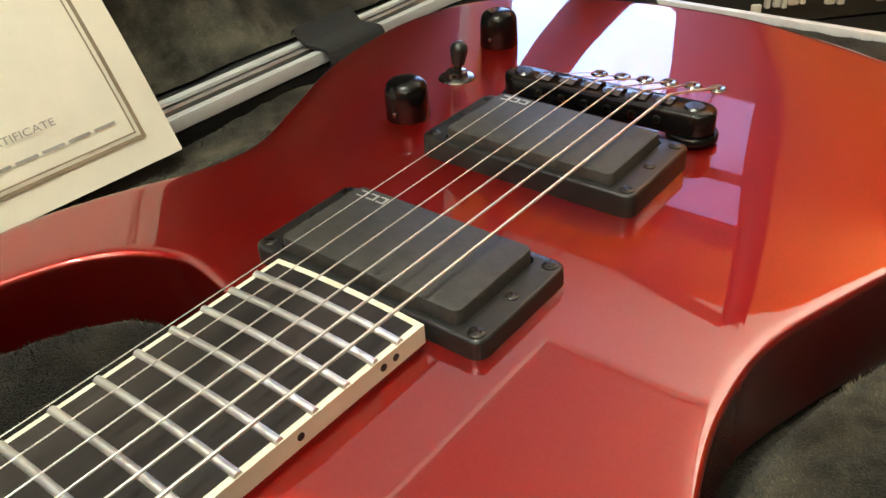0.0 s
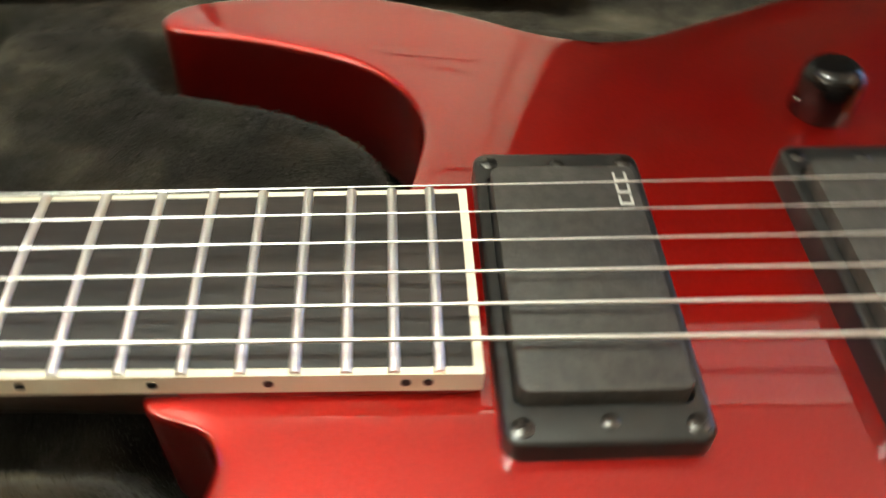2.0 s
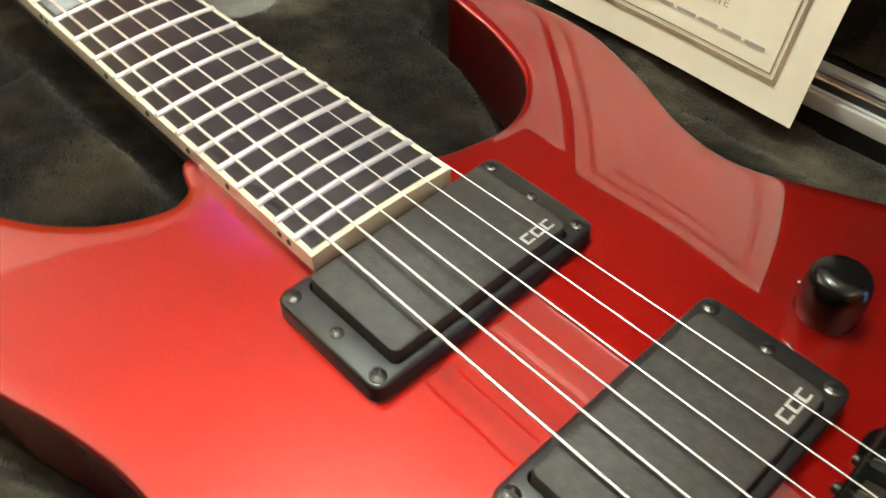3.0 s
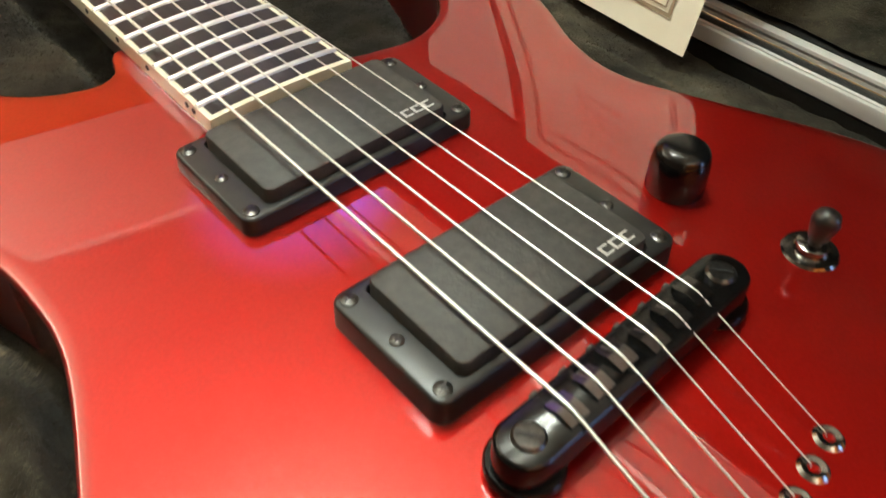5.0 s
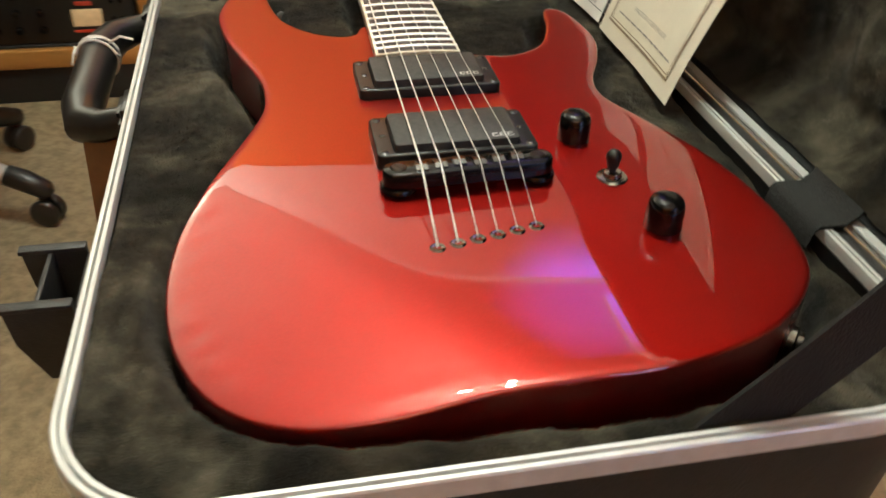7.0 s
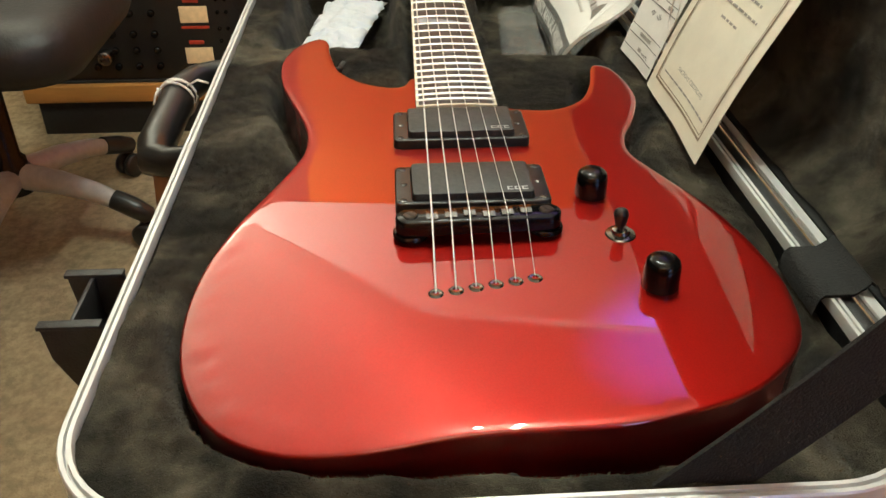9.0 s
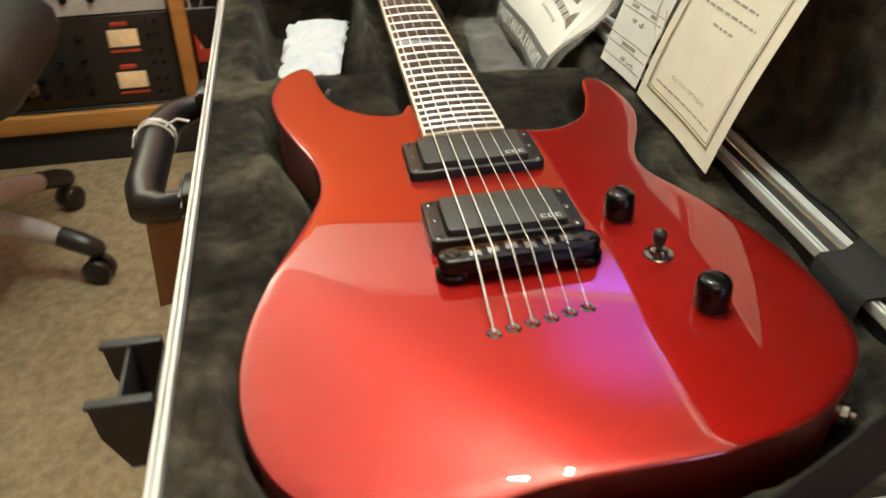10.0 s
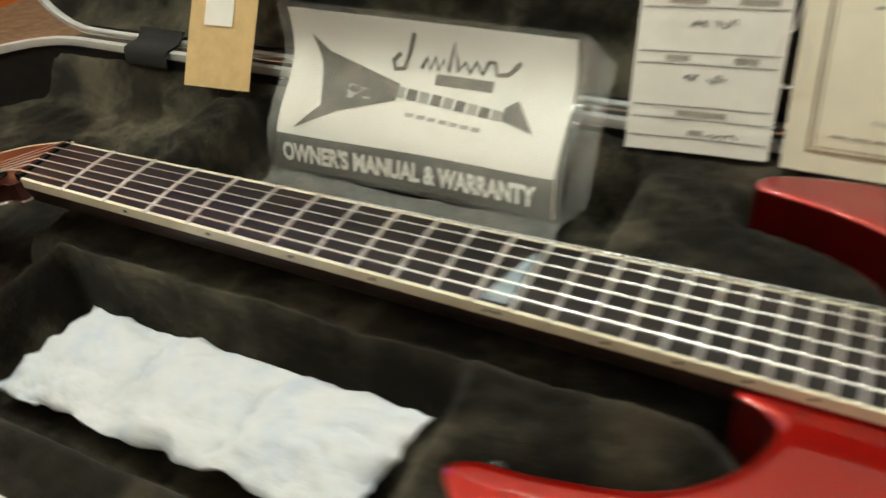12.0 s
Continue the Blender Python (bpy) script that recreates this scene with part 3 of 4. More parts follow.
SX = [-0.0012, -0.0002, 0.0008, -0.0012, 0.0000, 0.0010]
STRING_R = (0.00017, 0.00020, 0.00025, 0.00034, 0.00044, 0.00055)
for i in range(6):
    y, dx = SADDLE_Y[i], SX[i]
    bm = bmesh.new()
    prof = [(dx - 0.0042, 0.0148), (dx - 0.0042, 0.0162), (dx - 0.0006, 0.0170), (dx + 0.0006, 0.0170), (dx + 0.0042, 0.0162), (dx + 0.0042, 0.0148)]
    loft([[Vector((a, y - 0.0032, c)) for a, c in prof], [Vector((a, y + 0.0032, c)) for a, c in prof]], bm=bm)
    gpart("saddle", at_bridge(bm), SADDLE, parent=bridge, smooth=0)
    gpart("saddle_screw", at_bridge(lathe([(0, 0.0016), (0.0014, 0.0014), (0.0017, 0.0), (0.001, -0.002)], n=12, m=Matrix.Translation((-0.0076, y, 0.0112)) @ pose(0, 0, 0, 0, -90, 0))), DARKMETAL, parent=bridge)

# strings and ferrules
FER = [(0.6898 + 0.0021 * i, 0.0257 - 0.0103 * i) for i in range(6)]
for i in range(6):
    ny = 0.0172 - 0.00688 * i
    s_pt = BM @ Vector((SX[i], SADDLE_Y[i], 0.0172 + STRING_R[i] - 0.0002))
    fx, fy = FER[i]
    n_pt = Vector((-0.003, ny, BOARD_TOP + 0.0018))
    t = (i + 0.6) / 6
    post = HM @ Vector((-0.014 - 0.130 * (1 - t), -0.010 - 0.068 * (1 - t), 0.004))
    gpart("string", tube([post, n_pt, n_pt + (s_pt - n_pt) * 0.5, s_pt - Vector((0.0015, 0, 0.0001)), s_pt + Vector((0.0015, 0, -0.0003)), (fx - 0.001, fy, 0.0022), (fx, fy, -0.001)], STRING_R[i], 8), WOUND if i > 2 else STRING)
    gpart("ferrule", lathe([(0.0014, 0.0002), (0.0016, 0.0012), (0.0030, 0.0014), (0.0040, 0.0006), (0.0042, -0.0012)], (fx, fy, 0.0007), 24), NICKEL, "smoked metal string ferrule")


# knobs and switch
def knob(x, y, z):
    k = gpart("knob", lathe([(0, 0.0182), (0.0040, 0.0181), (0.0064, 0.0176), (0.0080, 0.0164), (0.0088, 0.0146), (0.0092, 0.0120), (0.0094, 0.0010), (0.0090, 0.0004), (0, 0.0004)], (x, y, z), 40), BLACKMETAL, "glossy black domed control knob")
    gpart("set_screw", lathe([(0, 0.0007), (0.0009, 0.0006), (0.0011, 0)], n=12, m=Matrix.Translation((x - 0.0093, y - 0.001, z + 0.006)) @ pose(0, 0, 0, 0, -90, 0)), NICKEL, parent=k)


knob(0.6080, 0.0712, 0.0010)
knob(0.6992, 0.0877, 0.0004)
sw = gpart("toggle_switch", lathe([(0.0082, 0.0), (0.0086, 0.0008), (0.0080, 0.0016), (0.0052, 0.0020), (0.0048, 0.0042), (0.0040, 0.0046), (0, 0.0046)], (0.6520, 0.0788, 0.0012), 32), NICKEL, "toggle switch with a black tip")
tip = lathe([(0.0019, 0.002), (0.0019, 0.008), (0.0030, 0.0085), (0.0042, 0.0150), (0.0036, 0.0172), (0.0016, 0.0188), (0, 0.0190)], n=20, m=pose(0, 0, 0, 5, 4, 0))
tip.transform(Matrix.Translation((0.6520, 0.0788, 0.0005)))
gpart("switch_tip", tip, BLACK, parent=sw)
# strap pins and jack
for px, py, az in ((0.803, 0.000, 0), (0.349, -0.093, 130)):
    m = Matrix.Translation((px, py, -0.020)) @ pose(0, 0, 0, 0, 90, az)
    gpart("strap_button", lathe([(0.0035, -0.002), (0.0030, 0.005), (0.0060, 0.0085), (0.0066, 0.0105), (0.0055, 0.0118), (0.0020, 0.0116), (0, 0.0110)], n=24, m=m), BLACK)
m = Matrix.Translation((0.7605, 0.1305, -0.026)) @ pose(0, 0, 0, 0, 90, 48)
gpart("output_jack", lathe([(0.0075, -0.003), (0.0075, 0.002), (0.0058, 0.003), (0.0055, 0.0055), (0.0036, 0.0057), (0.0032, 0.001), (0, 0.001)], n=28, m=m), NICKEL)

# ---- case ----
CX0, CX1, CY0, CY1, RIM = -0.252, 0.826, -0.187, 0.181, -0.007
R0, R1 = 0.085, 0.055
case = thing("guitar_case", ((CX0 + CX1) / 2, 0, -0.12), "open black moulded guitar case with plush lining and aluminium rim", "guitar case")
COFF = Matrix.Translation((-(CX0 + CX1) / 2, 0, 0.12))


def cpart(name, bm, mat, label="", parent=None, smooth=40):
    bm.transform(COFF)
    return part(name, bm, mat, parent or case, label, smooth)


rim_lp = rounded_rect(CX0, CX1, CY0, CY1, R0, R1, 10)
cpart("shell", loft([ring_at(rim_lp, 0.022, -0.12), ring_at(rim_lp, 0.010, -0.117), ring_at(rim_lp, 0.004, -0.105), ring_at(rim_lp, 0.0, -0.03), ring_at(rim_lp, 0.0, RIM - 0.008),
                     ring_at(rim_lp, 0.004, RIM - 0.008), ring_at(rim_lp, 0.005, -0.10)], True, True), SHELL, "black textured plastic lower shell")


def rim_mesh(lp, z, flip=1, k=1.0):
    prof = [(-0.0015, -0.010), (-0.0015, -0.001), (-0.0005, 0.0), (0.0024, 0.0), (0.0030, -0.0030), (0.0042, -0.0030), (0.0048, 0.0004), (0.0078, 0.0004), (0.0084, -0.0006), (0.0084, -0.006)]
    return loft([ring_at(lp, a * k, z + flip * b) for a, b in prof], False, False)


cpart("rim", rim_mesh(rim_lp, RIM, 1, 0.64), ALU, "ridged aluminium rim", smooth=25)


def blur(a, n):
    for _ in range(n):
        p = np.pad(a, 1, mode="edge")
        a = (p[1:-1, 1:-1] * 2 + p[:-2, 1:-1] + p[2:, 1:-1] + p[1:-1, :-2] + p[1:-1, 2:]) / 6
    return a


def soft_noise(shape, cell, seed):
    rng = np.random.default_rng(seed)
    h, w = shape
    g = rng.random((h // cell + 3, w // cell + 3))
    y, x = np.arange(h) / cell, np.arange(w) / cell
    yi, xi = y.astype(int), x.astype(int)
    fy, fx = (y - yi)[:, None], (x - xi)[None]
    fy, fx = fy * fy * (3 - 2 * fy), fx * fx * (3 - 2 * fx)
    a, b = g[yi][:, xi], g[yi][:, xi + 1]
    c, d = g[yi + 1][:, xi], g[yi + 1][:, xi + 1]
    return (a * (1 - fx) + b * fx) * (1 - fy) + (c * (1 - fx) + d * fx) * fy - 0.5


STEP = 0.003
LX = np.arange(CX0 + 0.006, CX1 - 0.005, STEP)
LY = np.arange(CY0 + 0.006, CY1 - 0.005, STEP)


def lining_heights():
    gx, gy = np.meshgrid(LX, LY)
    pts = np.column_stack((gx.ravel(), gy.ravel()))
    h = np.full(gx.shape, -0.0115)
    d = edge_distance(pts, OUT).reshape(gx.shape)
    h[gy > 0.138] = -0.0185

    def pocket(x0, x1, y0, y1, z):
        h[(gx > x0) & (gx < x1) & (gy > y0) & (gy < y1)] = z

    pocket(-0.30, 0.015, -0.165, 0.165, -0.060)
    pocket(-0.30, 0.030, -0.10, 0.07, -0.075)
    pocket(0.040, 0.305, -0.142, -0.042, -0.066)
    pocket(0.050, 0.335, 0.050, 0.150, -0.066)
    pocket(-0.02, 0.44, -0.033, 0.033, -0.034)
    near = 0.0085 - 0.006 * np.clip(bevel_depth(gx, gy) / 0.06, 0, 1)
    h[d > -near] = -0.0415
    h = blur(h, 5)
    h += 0.004 * soft_noise(h.shape, 16, 1) + 0.0028 * soft_noise(h.shape, 6, 2) + 0.0018 * soft_noise(h.shape, 2, 3)
    h[d > -near * 0.55] = np.minimum(h[d > -near * 0.55], -0.0415)
    return h, edge_distance(pts, np.array([(p.x, p.y) for p in ring_at(rim_lp, 0.007, 0)])).reshape(gx.shape)


def sheet_mesh(xs, ys, h, mask):
    bm = bmesh.new()
    v = [[bm.verts.new((x, y, h[j, i])) if mask[j, i] else None for i, x in enumerate(xs)] for j, y in enumerate(ys)]
    for j in range(len(ys) - 1):
        for i in range(len(xs) - 1):
            q = [v[j][i], v[j][i + 1], v[j + 1][i + 1], v[j + 1][i]]
            if all(q):
                bm.faces.new(q)
            elif sum(a is not None for a in q) == 3:
                bm.faces.new([a for a in q if a])
    return bm


HGT, DRIM = lining_heights()
cpart("lining", sheet_mesh(LX, LY, HGT, DRIM > -0.004), PLUSH, "black crushed plush padding with shaped pockets", smooth=180)

# lid, leaning back on its hinges
LEAN_V = Vector((0, 0.158, 0.9874))
LID = Matrix(((1, 0, 0, 0), (0, LEAN_V.y, -LEAN_V.z, 0.1915), (0, LEAN_V.z, LEAN_V.y, RIM - 0.002), (0, 0, 0, 1)))
lid = new("lid")
lid.parent = case
lid.matrix_basis = COFF @ LID
lid_lp = rounded_rect(CX0, CX1, 0.0, 0.368, R0, R1, 10)
part("lid_shell", loft([ring_at(lid_lp, 0.022, -0.060), ring_at(lid_lp, 0.010, -0.057), ring_at(lid_lp, 0.003, -0.048), ring_at(lid_lp, 0.0, -0.008), ring_at(lid_lp, 0.004, -0.008), ring_at(lid_lp, 0.005, -0.050)], True, True), SHELL, lid, "black plastic lid shell")
part("lid_rim", rim_mesh(lid_lp, 0.0, 1, 0.5), ALU, lid, smooth=25)
lx, ly = np.arange(CX0 + 0.006, CX1 - 0.005, 0.004), np.arange(0.006, 0.363, 0.004)
gx, gy = np.meshgrid(lx, ly)
dl = edge_distance(np.column_stack((gx.ravel(), gy.ravel())), np.array([(p.x, p.y) for p in ring_at(lid_lp, 0.007, 0)])).reshape(gx.shape)
hl_ = -0.008 - 0.026 * np.clip(dl / 0.03, 0, 1) ** 0.6
hl_ += 0.012 * soft_noise(hl_.shape, 18, 7) + 0.006 * soft_noise(hl_.shape, 7, 8) + 0.003 * soft_noise(hl_.shape, 2, 9)
part("lid_lining", sheet_mesh(lx, ly, np.minimum(hl_, -0.006), dl > -0.004), PLUSH, lid, smooth=180)


# pile of the plush
def pile(name, xs, ys, h, mask, count, length, m, parent, seed):
    rng = np.random.default_rng(seed)
    jj, ii = np.nonzero(mask[:-1, :-1] & mask[1:, 1:])
    pick = rng.integers(0, len(jj), count)
    j, i = jj[pick], ii[pick]
    fx, fy = rng.random(count), rng.random(count)
    sx, sy = xs[1] - xs[0], ys[1] - ys[0]
    x, y = xs[i] + fx * sx, ys[j] + fy * sy
    z = h[j, i] * (1 - fx) * (1 - fy) + h[j, i + 1] * fx * (1 - fy) + h[j + 1, i] * (1 - fx) * fy + h[j + 1, i + 1] * fx * fy
    gx_, gy_ = (h[j, i + 1] - h[j, i]) / sx, (h[j + 1, i] - h[j, i]) / sy
    nap = soft_noise(h.shape, 14, seed + 1)[j, i] * 5.0 + soft_noise(h.shape, 5, seed + 2)[j, i] * 3.0
    n3 = np.column_stack((-gx_, -gy_, np.ones(count)))
    n3 /= np.linalg.norm(n3, axis=1)[:, None]
    tilt = np.column_stack((np.cos(nap) * 0.8, np.sin(nap) * 0.8, np.zeros(count))) + rng.normal(0, 0.25, (count, 3))
    d = n3 + tilt
    d /= np.linalg.norm(d, axis=1)[:, None]
    ln = length * rng.uniform(0.6, 1.25, count)[:, None]
    a = rng.random(count) * 2 * math.pi
    side = np.column_stack((np.cos(a), np.sin(a), np.zeros(count))) * 0.00030
    p0 = np.column_stack((x, y, z - 0.0006))
    v = np.empty((count * 3, 3))
    v[0::3], v[1::3], v[2::3] = p0 - side, p0 + side, p0 + d * ln
    me = bpy.data.meshes.new(name)
    me.from_pydata(v.tolist(), [], np.arange(count * 3).reshape(-1, 3).tolist())
    me.transform(m)
    me.materials.append(PILE)
    ob = new(name, me)
    ob.parent = parent
    return tagged(ob, kind="stuff")


gxx, gyy = np.meshgrid(LX, LY)
dbody = edge_distance(np.column_stack((gxx.ravel(), gyy.ravel())), OUT).reshape(gxx.shape)
pile("plush_nap", LX, LY, HGT, (DRIM > -0.001) & (dbody < 0.0), 190000, 0.0020, COFF, case, 21)
pile("lid_nap", lx, ly, np.minimum(hl_, -0.006), dl > -0.001, 110000, 0.0021, Matrix.Identity(4), lid, 31)


# ---- straps, handle and latches of the case ----
def strap(x0, x1):
    pts = [(0.169, -0.016), (0.1705, -0.007), (0.173, -0.0045), (0.181, -0.0045), (0.188, -0.0045), (0.1935, 0.000), (0.1955, 0.003), (0.198, 0.001)]
    loops = []
    for k, (y, z) in enumerate(pts):
        loops.append([Vector((x0, y, z)), Vector((x1, y, z)), Vector((x1, y, z - 0.0018)), Vector((x0, y, z - 0.0018))])
    cpart("hinge_strap", loft(loops), WEB, "black woven fabric strap over the hinge", smooth=60)


cpart("hinge_strip", box(CX0 + 0.07, CX1 - 0.07, 0.1822, 0.1902, -0.034, -0.0088, 0.001), SHELL, "black hinge strip between case and lid")
strap(0.660, 0.705)
strap(-0.108, -0.062)
# lid stay: a webbing strap from the tail wall of the case up to the lid
loops = []
for k in range(13):
    f = k / 12
    y, z = 0.060 + 0.158 * f, -0.026 + 0.214 * f - 0.012 * math.sin(math.pi * f)
    x = CX1 - 0.0115 + 0.002 * math.sin(3 * f)
    loops.append([Vector((x, y - 0.0105, z + 0.0105)), Vector((x, y + 0.0105, z - 0.0105)), Vector((x + 0.0018, y + 0.0105, z - 0.0105)), Vector((x + 0.0018, y - 0.0105, z + 0.0105))])
cpart("lid_stay", loft(loops), WEB, "black webbing strap holding the lid open", smooth=40)


def handle():
    bm = tube([(0.262, -0.198, -0.050), (0.266, -0.212, -0.052), (0.283, -0.228, -0.052), (0.310, -0.236, -0.052), (0.400, -0.240, -0.060), (0.424, -0.236, -0.062), (0.436, -0.220, -0.058), (0.440, -0.200, -0.052)],
              [0.010, 0.012, 0.0145, 0.0155, 0.0155, 0.0145, 0.012, 0.010], 16)
    h = cpart("handle", bm, BLACK, "thick black padded carrying handle")
    for xc in (0.258, 0.444):
        br = box(xc - 0.018, xc + 0.018, -0.203, -0.187, -0.068, -0.034, 0.003)
        for k in range(3):
            box(xc - 0.014, xc + 0.014, -0.206, -0.200, -0.060 + 0.009 * k, -0.056 + 0.009 * k, 0.001, bm=br)
        cpart("handle_bracket", br, BLACK, parent=h)


handle()


def latch(xc, open_=True):
    bm = box(xc - 0.020, xc + 0.020, -0.191, -0.1872, -0.062, -0.012, 0.001)
    lt = cpart("latch", bm, SHELL, "black plastic latch hanging open")
    for sx in (-1, 1):
        fl = bmesh.new()
        prof = [(-0.191, -0.008), (-0.221, -0.010), (-0.219, -0.030), (-0.209, -0.052), (-0.197, -0.052), (-0.191, -0.046)]
        x0 = xc + sx * 0.022
        loft([[Vector((x0 - 0.0012, y, z)) for y, z in prof], [Vector((x0 + 0.0012, y, z)) for y, z in prof]], bm=fl)
        cpart("latch_flange", fl, SHELL, parent=lt)
    cpart("latch_web", box(xc - 0.021, xc + 0.021, -0.2085, -0.2060, -0.050, -0.010, 0.0008), SHELL, parent=lt)
    for sx in (-1, 1):
        cpart("latch_lip", box(xc + sx * 0.022 - 0.003, xc + sx * 0.022 + 0.003, -0.222, -0.191, -0.0105, -0.0080, 0.0006), SHELL, parent=lt)


latch(0.680)
latch(0.085)

# white cord tied round the handle
bm = None
for k, (x, tilt) in enumerate(((0.318, 0.003), (0.322, -0.003), (0.327, 0.004))):
    pts = [(x + tilt * math.cos(a), -0.237 + 0.0168 * math.cos(a), -0.053 + 0.0168 * math.sin(a)) for a in np.linspace(0, 2 * math.pi, 20, endpoint=False)]
    bm = tube(pts, 0.0011, 6, bm, True)
for a, b_ in (((0.322, -0.252, -0.045), (0.329, -0.257, -0.056)), ((0.322, -0.252, -0.045), (0.314, -0.257, -0.053)), ((0.325, -0.226, -0.040), (0.330, -0.206, -0.036))):
    p, q = Vector(a), Vector(b_)
    bm = tube([p, p * 0.5 + q * 0.5 + Vector((0, 0, 0.004)), q], 0.0011, 6, bm)
bm.transform(Matrix.Translation((-0.322, 0.237, 0.053)))
cord = tagged(part("cord", bm, CORD), "white cotton cord knotted round the case handle", "cord")
cord.location = (0.322, -0.237, -0.053)


# ---- sheets of paper ----
class Sheet:
    """A curved sheet: corner points and a bulge; u to the side, v up, w out of the face."""

    def __init__(self, bl, br, tl, tr, bulge=0.0, wave=0.0):
        self.c = [Vector(p) for p in (bl, br, tl, tr)]
        self.bulge, self.wave = bulge, wave
        self.n = (self.c[1] - self.c[0]).cross(self.c[2] - self.c[0]).normalized()

    def at(self, u, v, w=0.0):
        bl, br, tl, tr = self.c
        p = (bl * (1 - u) + br * u) * (1 - v) + (tl * (1 - u) + tr * u) * v
        k = self.bulge * math.sin(math.pi * v) + self.wave * math.sin(2 * math.pi * v) + 0.4 * self.wave * math.sin(2.2 * math.pi * u + 1.0)
        return p + self.n * (k + w)

    def slab(self, u0, u1, v0, v1, w0, w1, nu=16, nv=16, ragged=None):
        b = bmesh.new()
        top, low = [], []
        for j in range(nv + 1):
            for i in range(nu + 1):
                u, v = u0 + (u1 - u0) * i / nu, v0 + (v1 - v0) * j / nv
                dw = ragged(u, v) if ragged else 0.0
                top.append(b.verts.new(self.at(u, v, w1 + dw)))
                low.append(b.verts.new(self.at(u, v, w0 + (dw if w1 - w0 < 0.001 else 0))))
        m = nu + 1
        for j in range(nv):
            for i in range(nu):
                k = j * m + i
                b.faces.new((top[k], top[k + 1], top[k + m + 1], top[k + m]))
                b.faces.new((low[k], low[k + m], low[k + m + 1], low[k + 1]))
        ring = [i for i in range(m)] + [j * m + nu for j in range(1, nv + 1)] + [nv * m + i for i in range(nu - 1, -1, -1)] + [j * m for j in range(nv - 1, 0, -1)]
        for a, c in zip(ring, ring[1:] + ring[:1]):
            b.faces.new((top[a], low[a], low[c], top[c]))
        return b

    def wrap(self, bm, w=0.0006):
        for v in bm.verts:
            v.co = self.at(v.co.x, v.co.y, w + v.co.z)
        return bm

    def words(self, name, text, u, v, width, height, mat, parent, tilt=0.0, w=0.0006, heavy=0.0, bold=0.0):
        c = bpy.data.curves.new(name, "FONT")
        c.body, c.size, c.align_x, c.align_y, c.offset = text, 1.0, "CENTER", "CENTER", heavy
        tmp = bpy.data.objects.new(name, c)
        scene.collection.objects.link(tmp)
        bpy.context.view_layer.update()
        me = bpy.data.meshes.new_from_object(tmp.evaluated_get(bpy.context.evaluated_depsgraph_get()))
        bpy.data.objects.remove(tmp)
        xs = [p.co.x for p in me.vertices]
        ys = [p.co.y for p in me.vertices]
        kx, ky = width / (max(xs) - min(xs)), height / (max(ys) - min(ys))
        mx, my = (max(xs) + min(xs)) / 2, (max(ys) + min(ys)) / 2
        for p in me.vertices:
            uu = (p.co.x - mx) * kx
            p.co = self.at(u + uu, v + (p.co.y - my) * ky + tilt * uu, w)
        if bold:
            bm = bmesh.new()
            side = (self.at(u + bold, v) - self.at(u, v))
            for k in (-1, 0, 1):
                me.transform(Matrix.Translation(side * (1 if k > -1 else -1) + self.n * 0.00002))
                bm.from_mesh(me)
            bm.to_mesh(me)
            bm.free()
        me.materials.clear()
        me.materials.append(mat)
        ob = new(name, me)
        ob.parent = parent
        ob.matrix_parent_inverse = parent.matrix_basis.inverted()
        return ob

    def stroke(self, name, pts, width, mat, parent, aspect, w=0.0005, label=""):
        b = bmesh.new()
        prev = None
        for k, (u, v) in enumerate(pts):
            a, c = pts[max(k - 1, 0)], pts[min(k + 1, len(pts) - 1)]
            d = Vector(((c[0] - a[0]) * aspect, c[1] - a[1])).normalized()
            o = Vector((-d.y / aspect, d.x)) * width * 0.5
            cur = (b.verts.new(self.at(u + o.x, v + o.y, w)), b.verts.new(self.at(u - o.x, v - o.y, w)))
            if prev:
                b.faces.new((prev[0], prev[1], cur[1], cur[0]))
            prev = cur
        return hung(name, b, mat, parent, label)

    def bar(self, name, u0, u1, v0, v1, mat, parent, w=0.0005, label=""):
        b = bmesh.new()
        n = max(1, int(abs(u1 - u0) * 12))
        rows = [(b.verts.new(self.at(u0 + (u1 - u0) * i / n, v0, w)), b.verts.new(self.at(u0 + (u1 - u0) * i / n, v1, w))) for i in range(n + 1)]
        for p, q in zip(rows, rows[1:]):
            b.faces.new((p[0], q[0], q[1], p[1]))
        return hung(name, b, mat, parent, label)

    def flat(self, name, uv, mat, parent, w=0.0005, label=""):
        b = bmesh.new()
        b.faces.new([b.verts.new((u, v, 0)) for u, v in uv])
        bmesh.ops.triangulate(b, faces=b.faces[:])
        bmesh.ops.subdivide_edges(b, edges=b.edges[:], cuts=5, use_grid_fill=True)
        self.wrap(b, w)
        return hung(name, b, mat, parent, label)


def hung(name, bm, mat, parent, label="", smooth=60):
    ob = part(name, bm, mat, parent, label, smooth)
    ob.matrix_parent_inverse = parent.matrix_basis.inverted()
    return ob


rnd = random.Random(5)

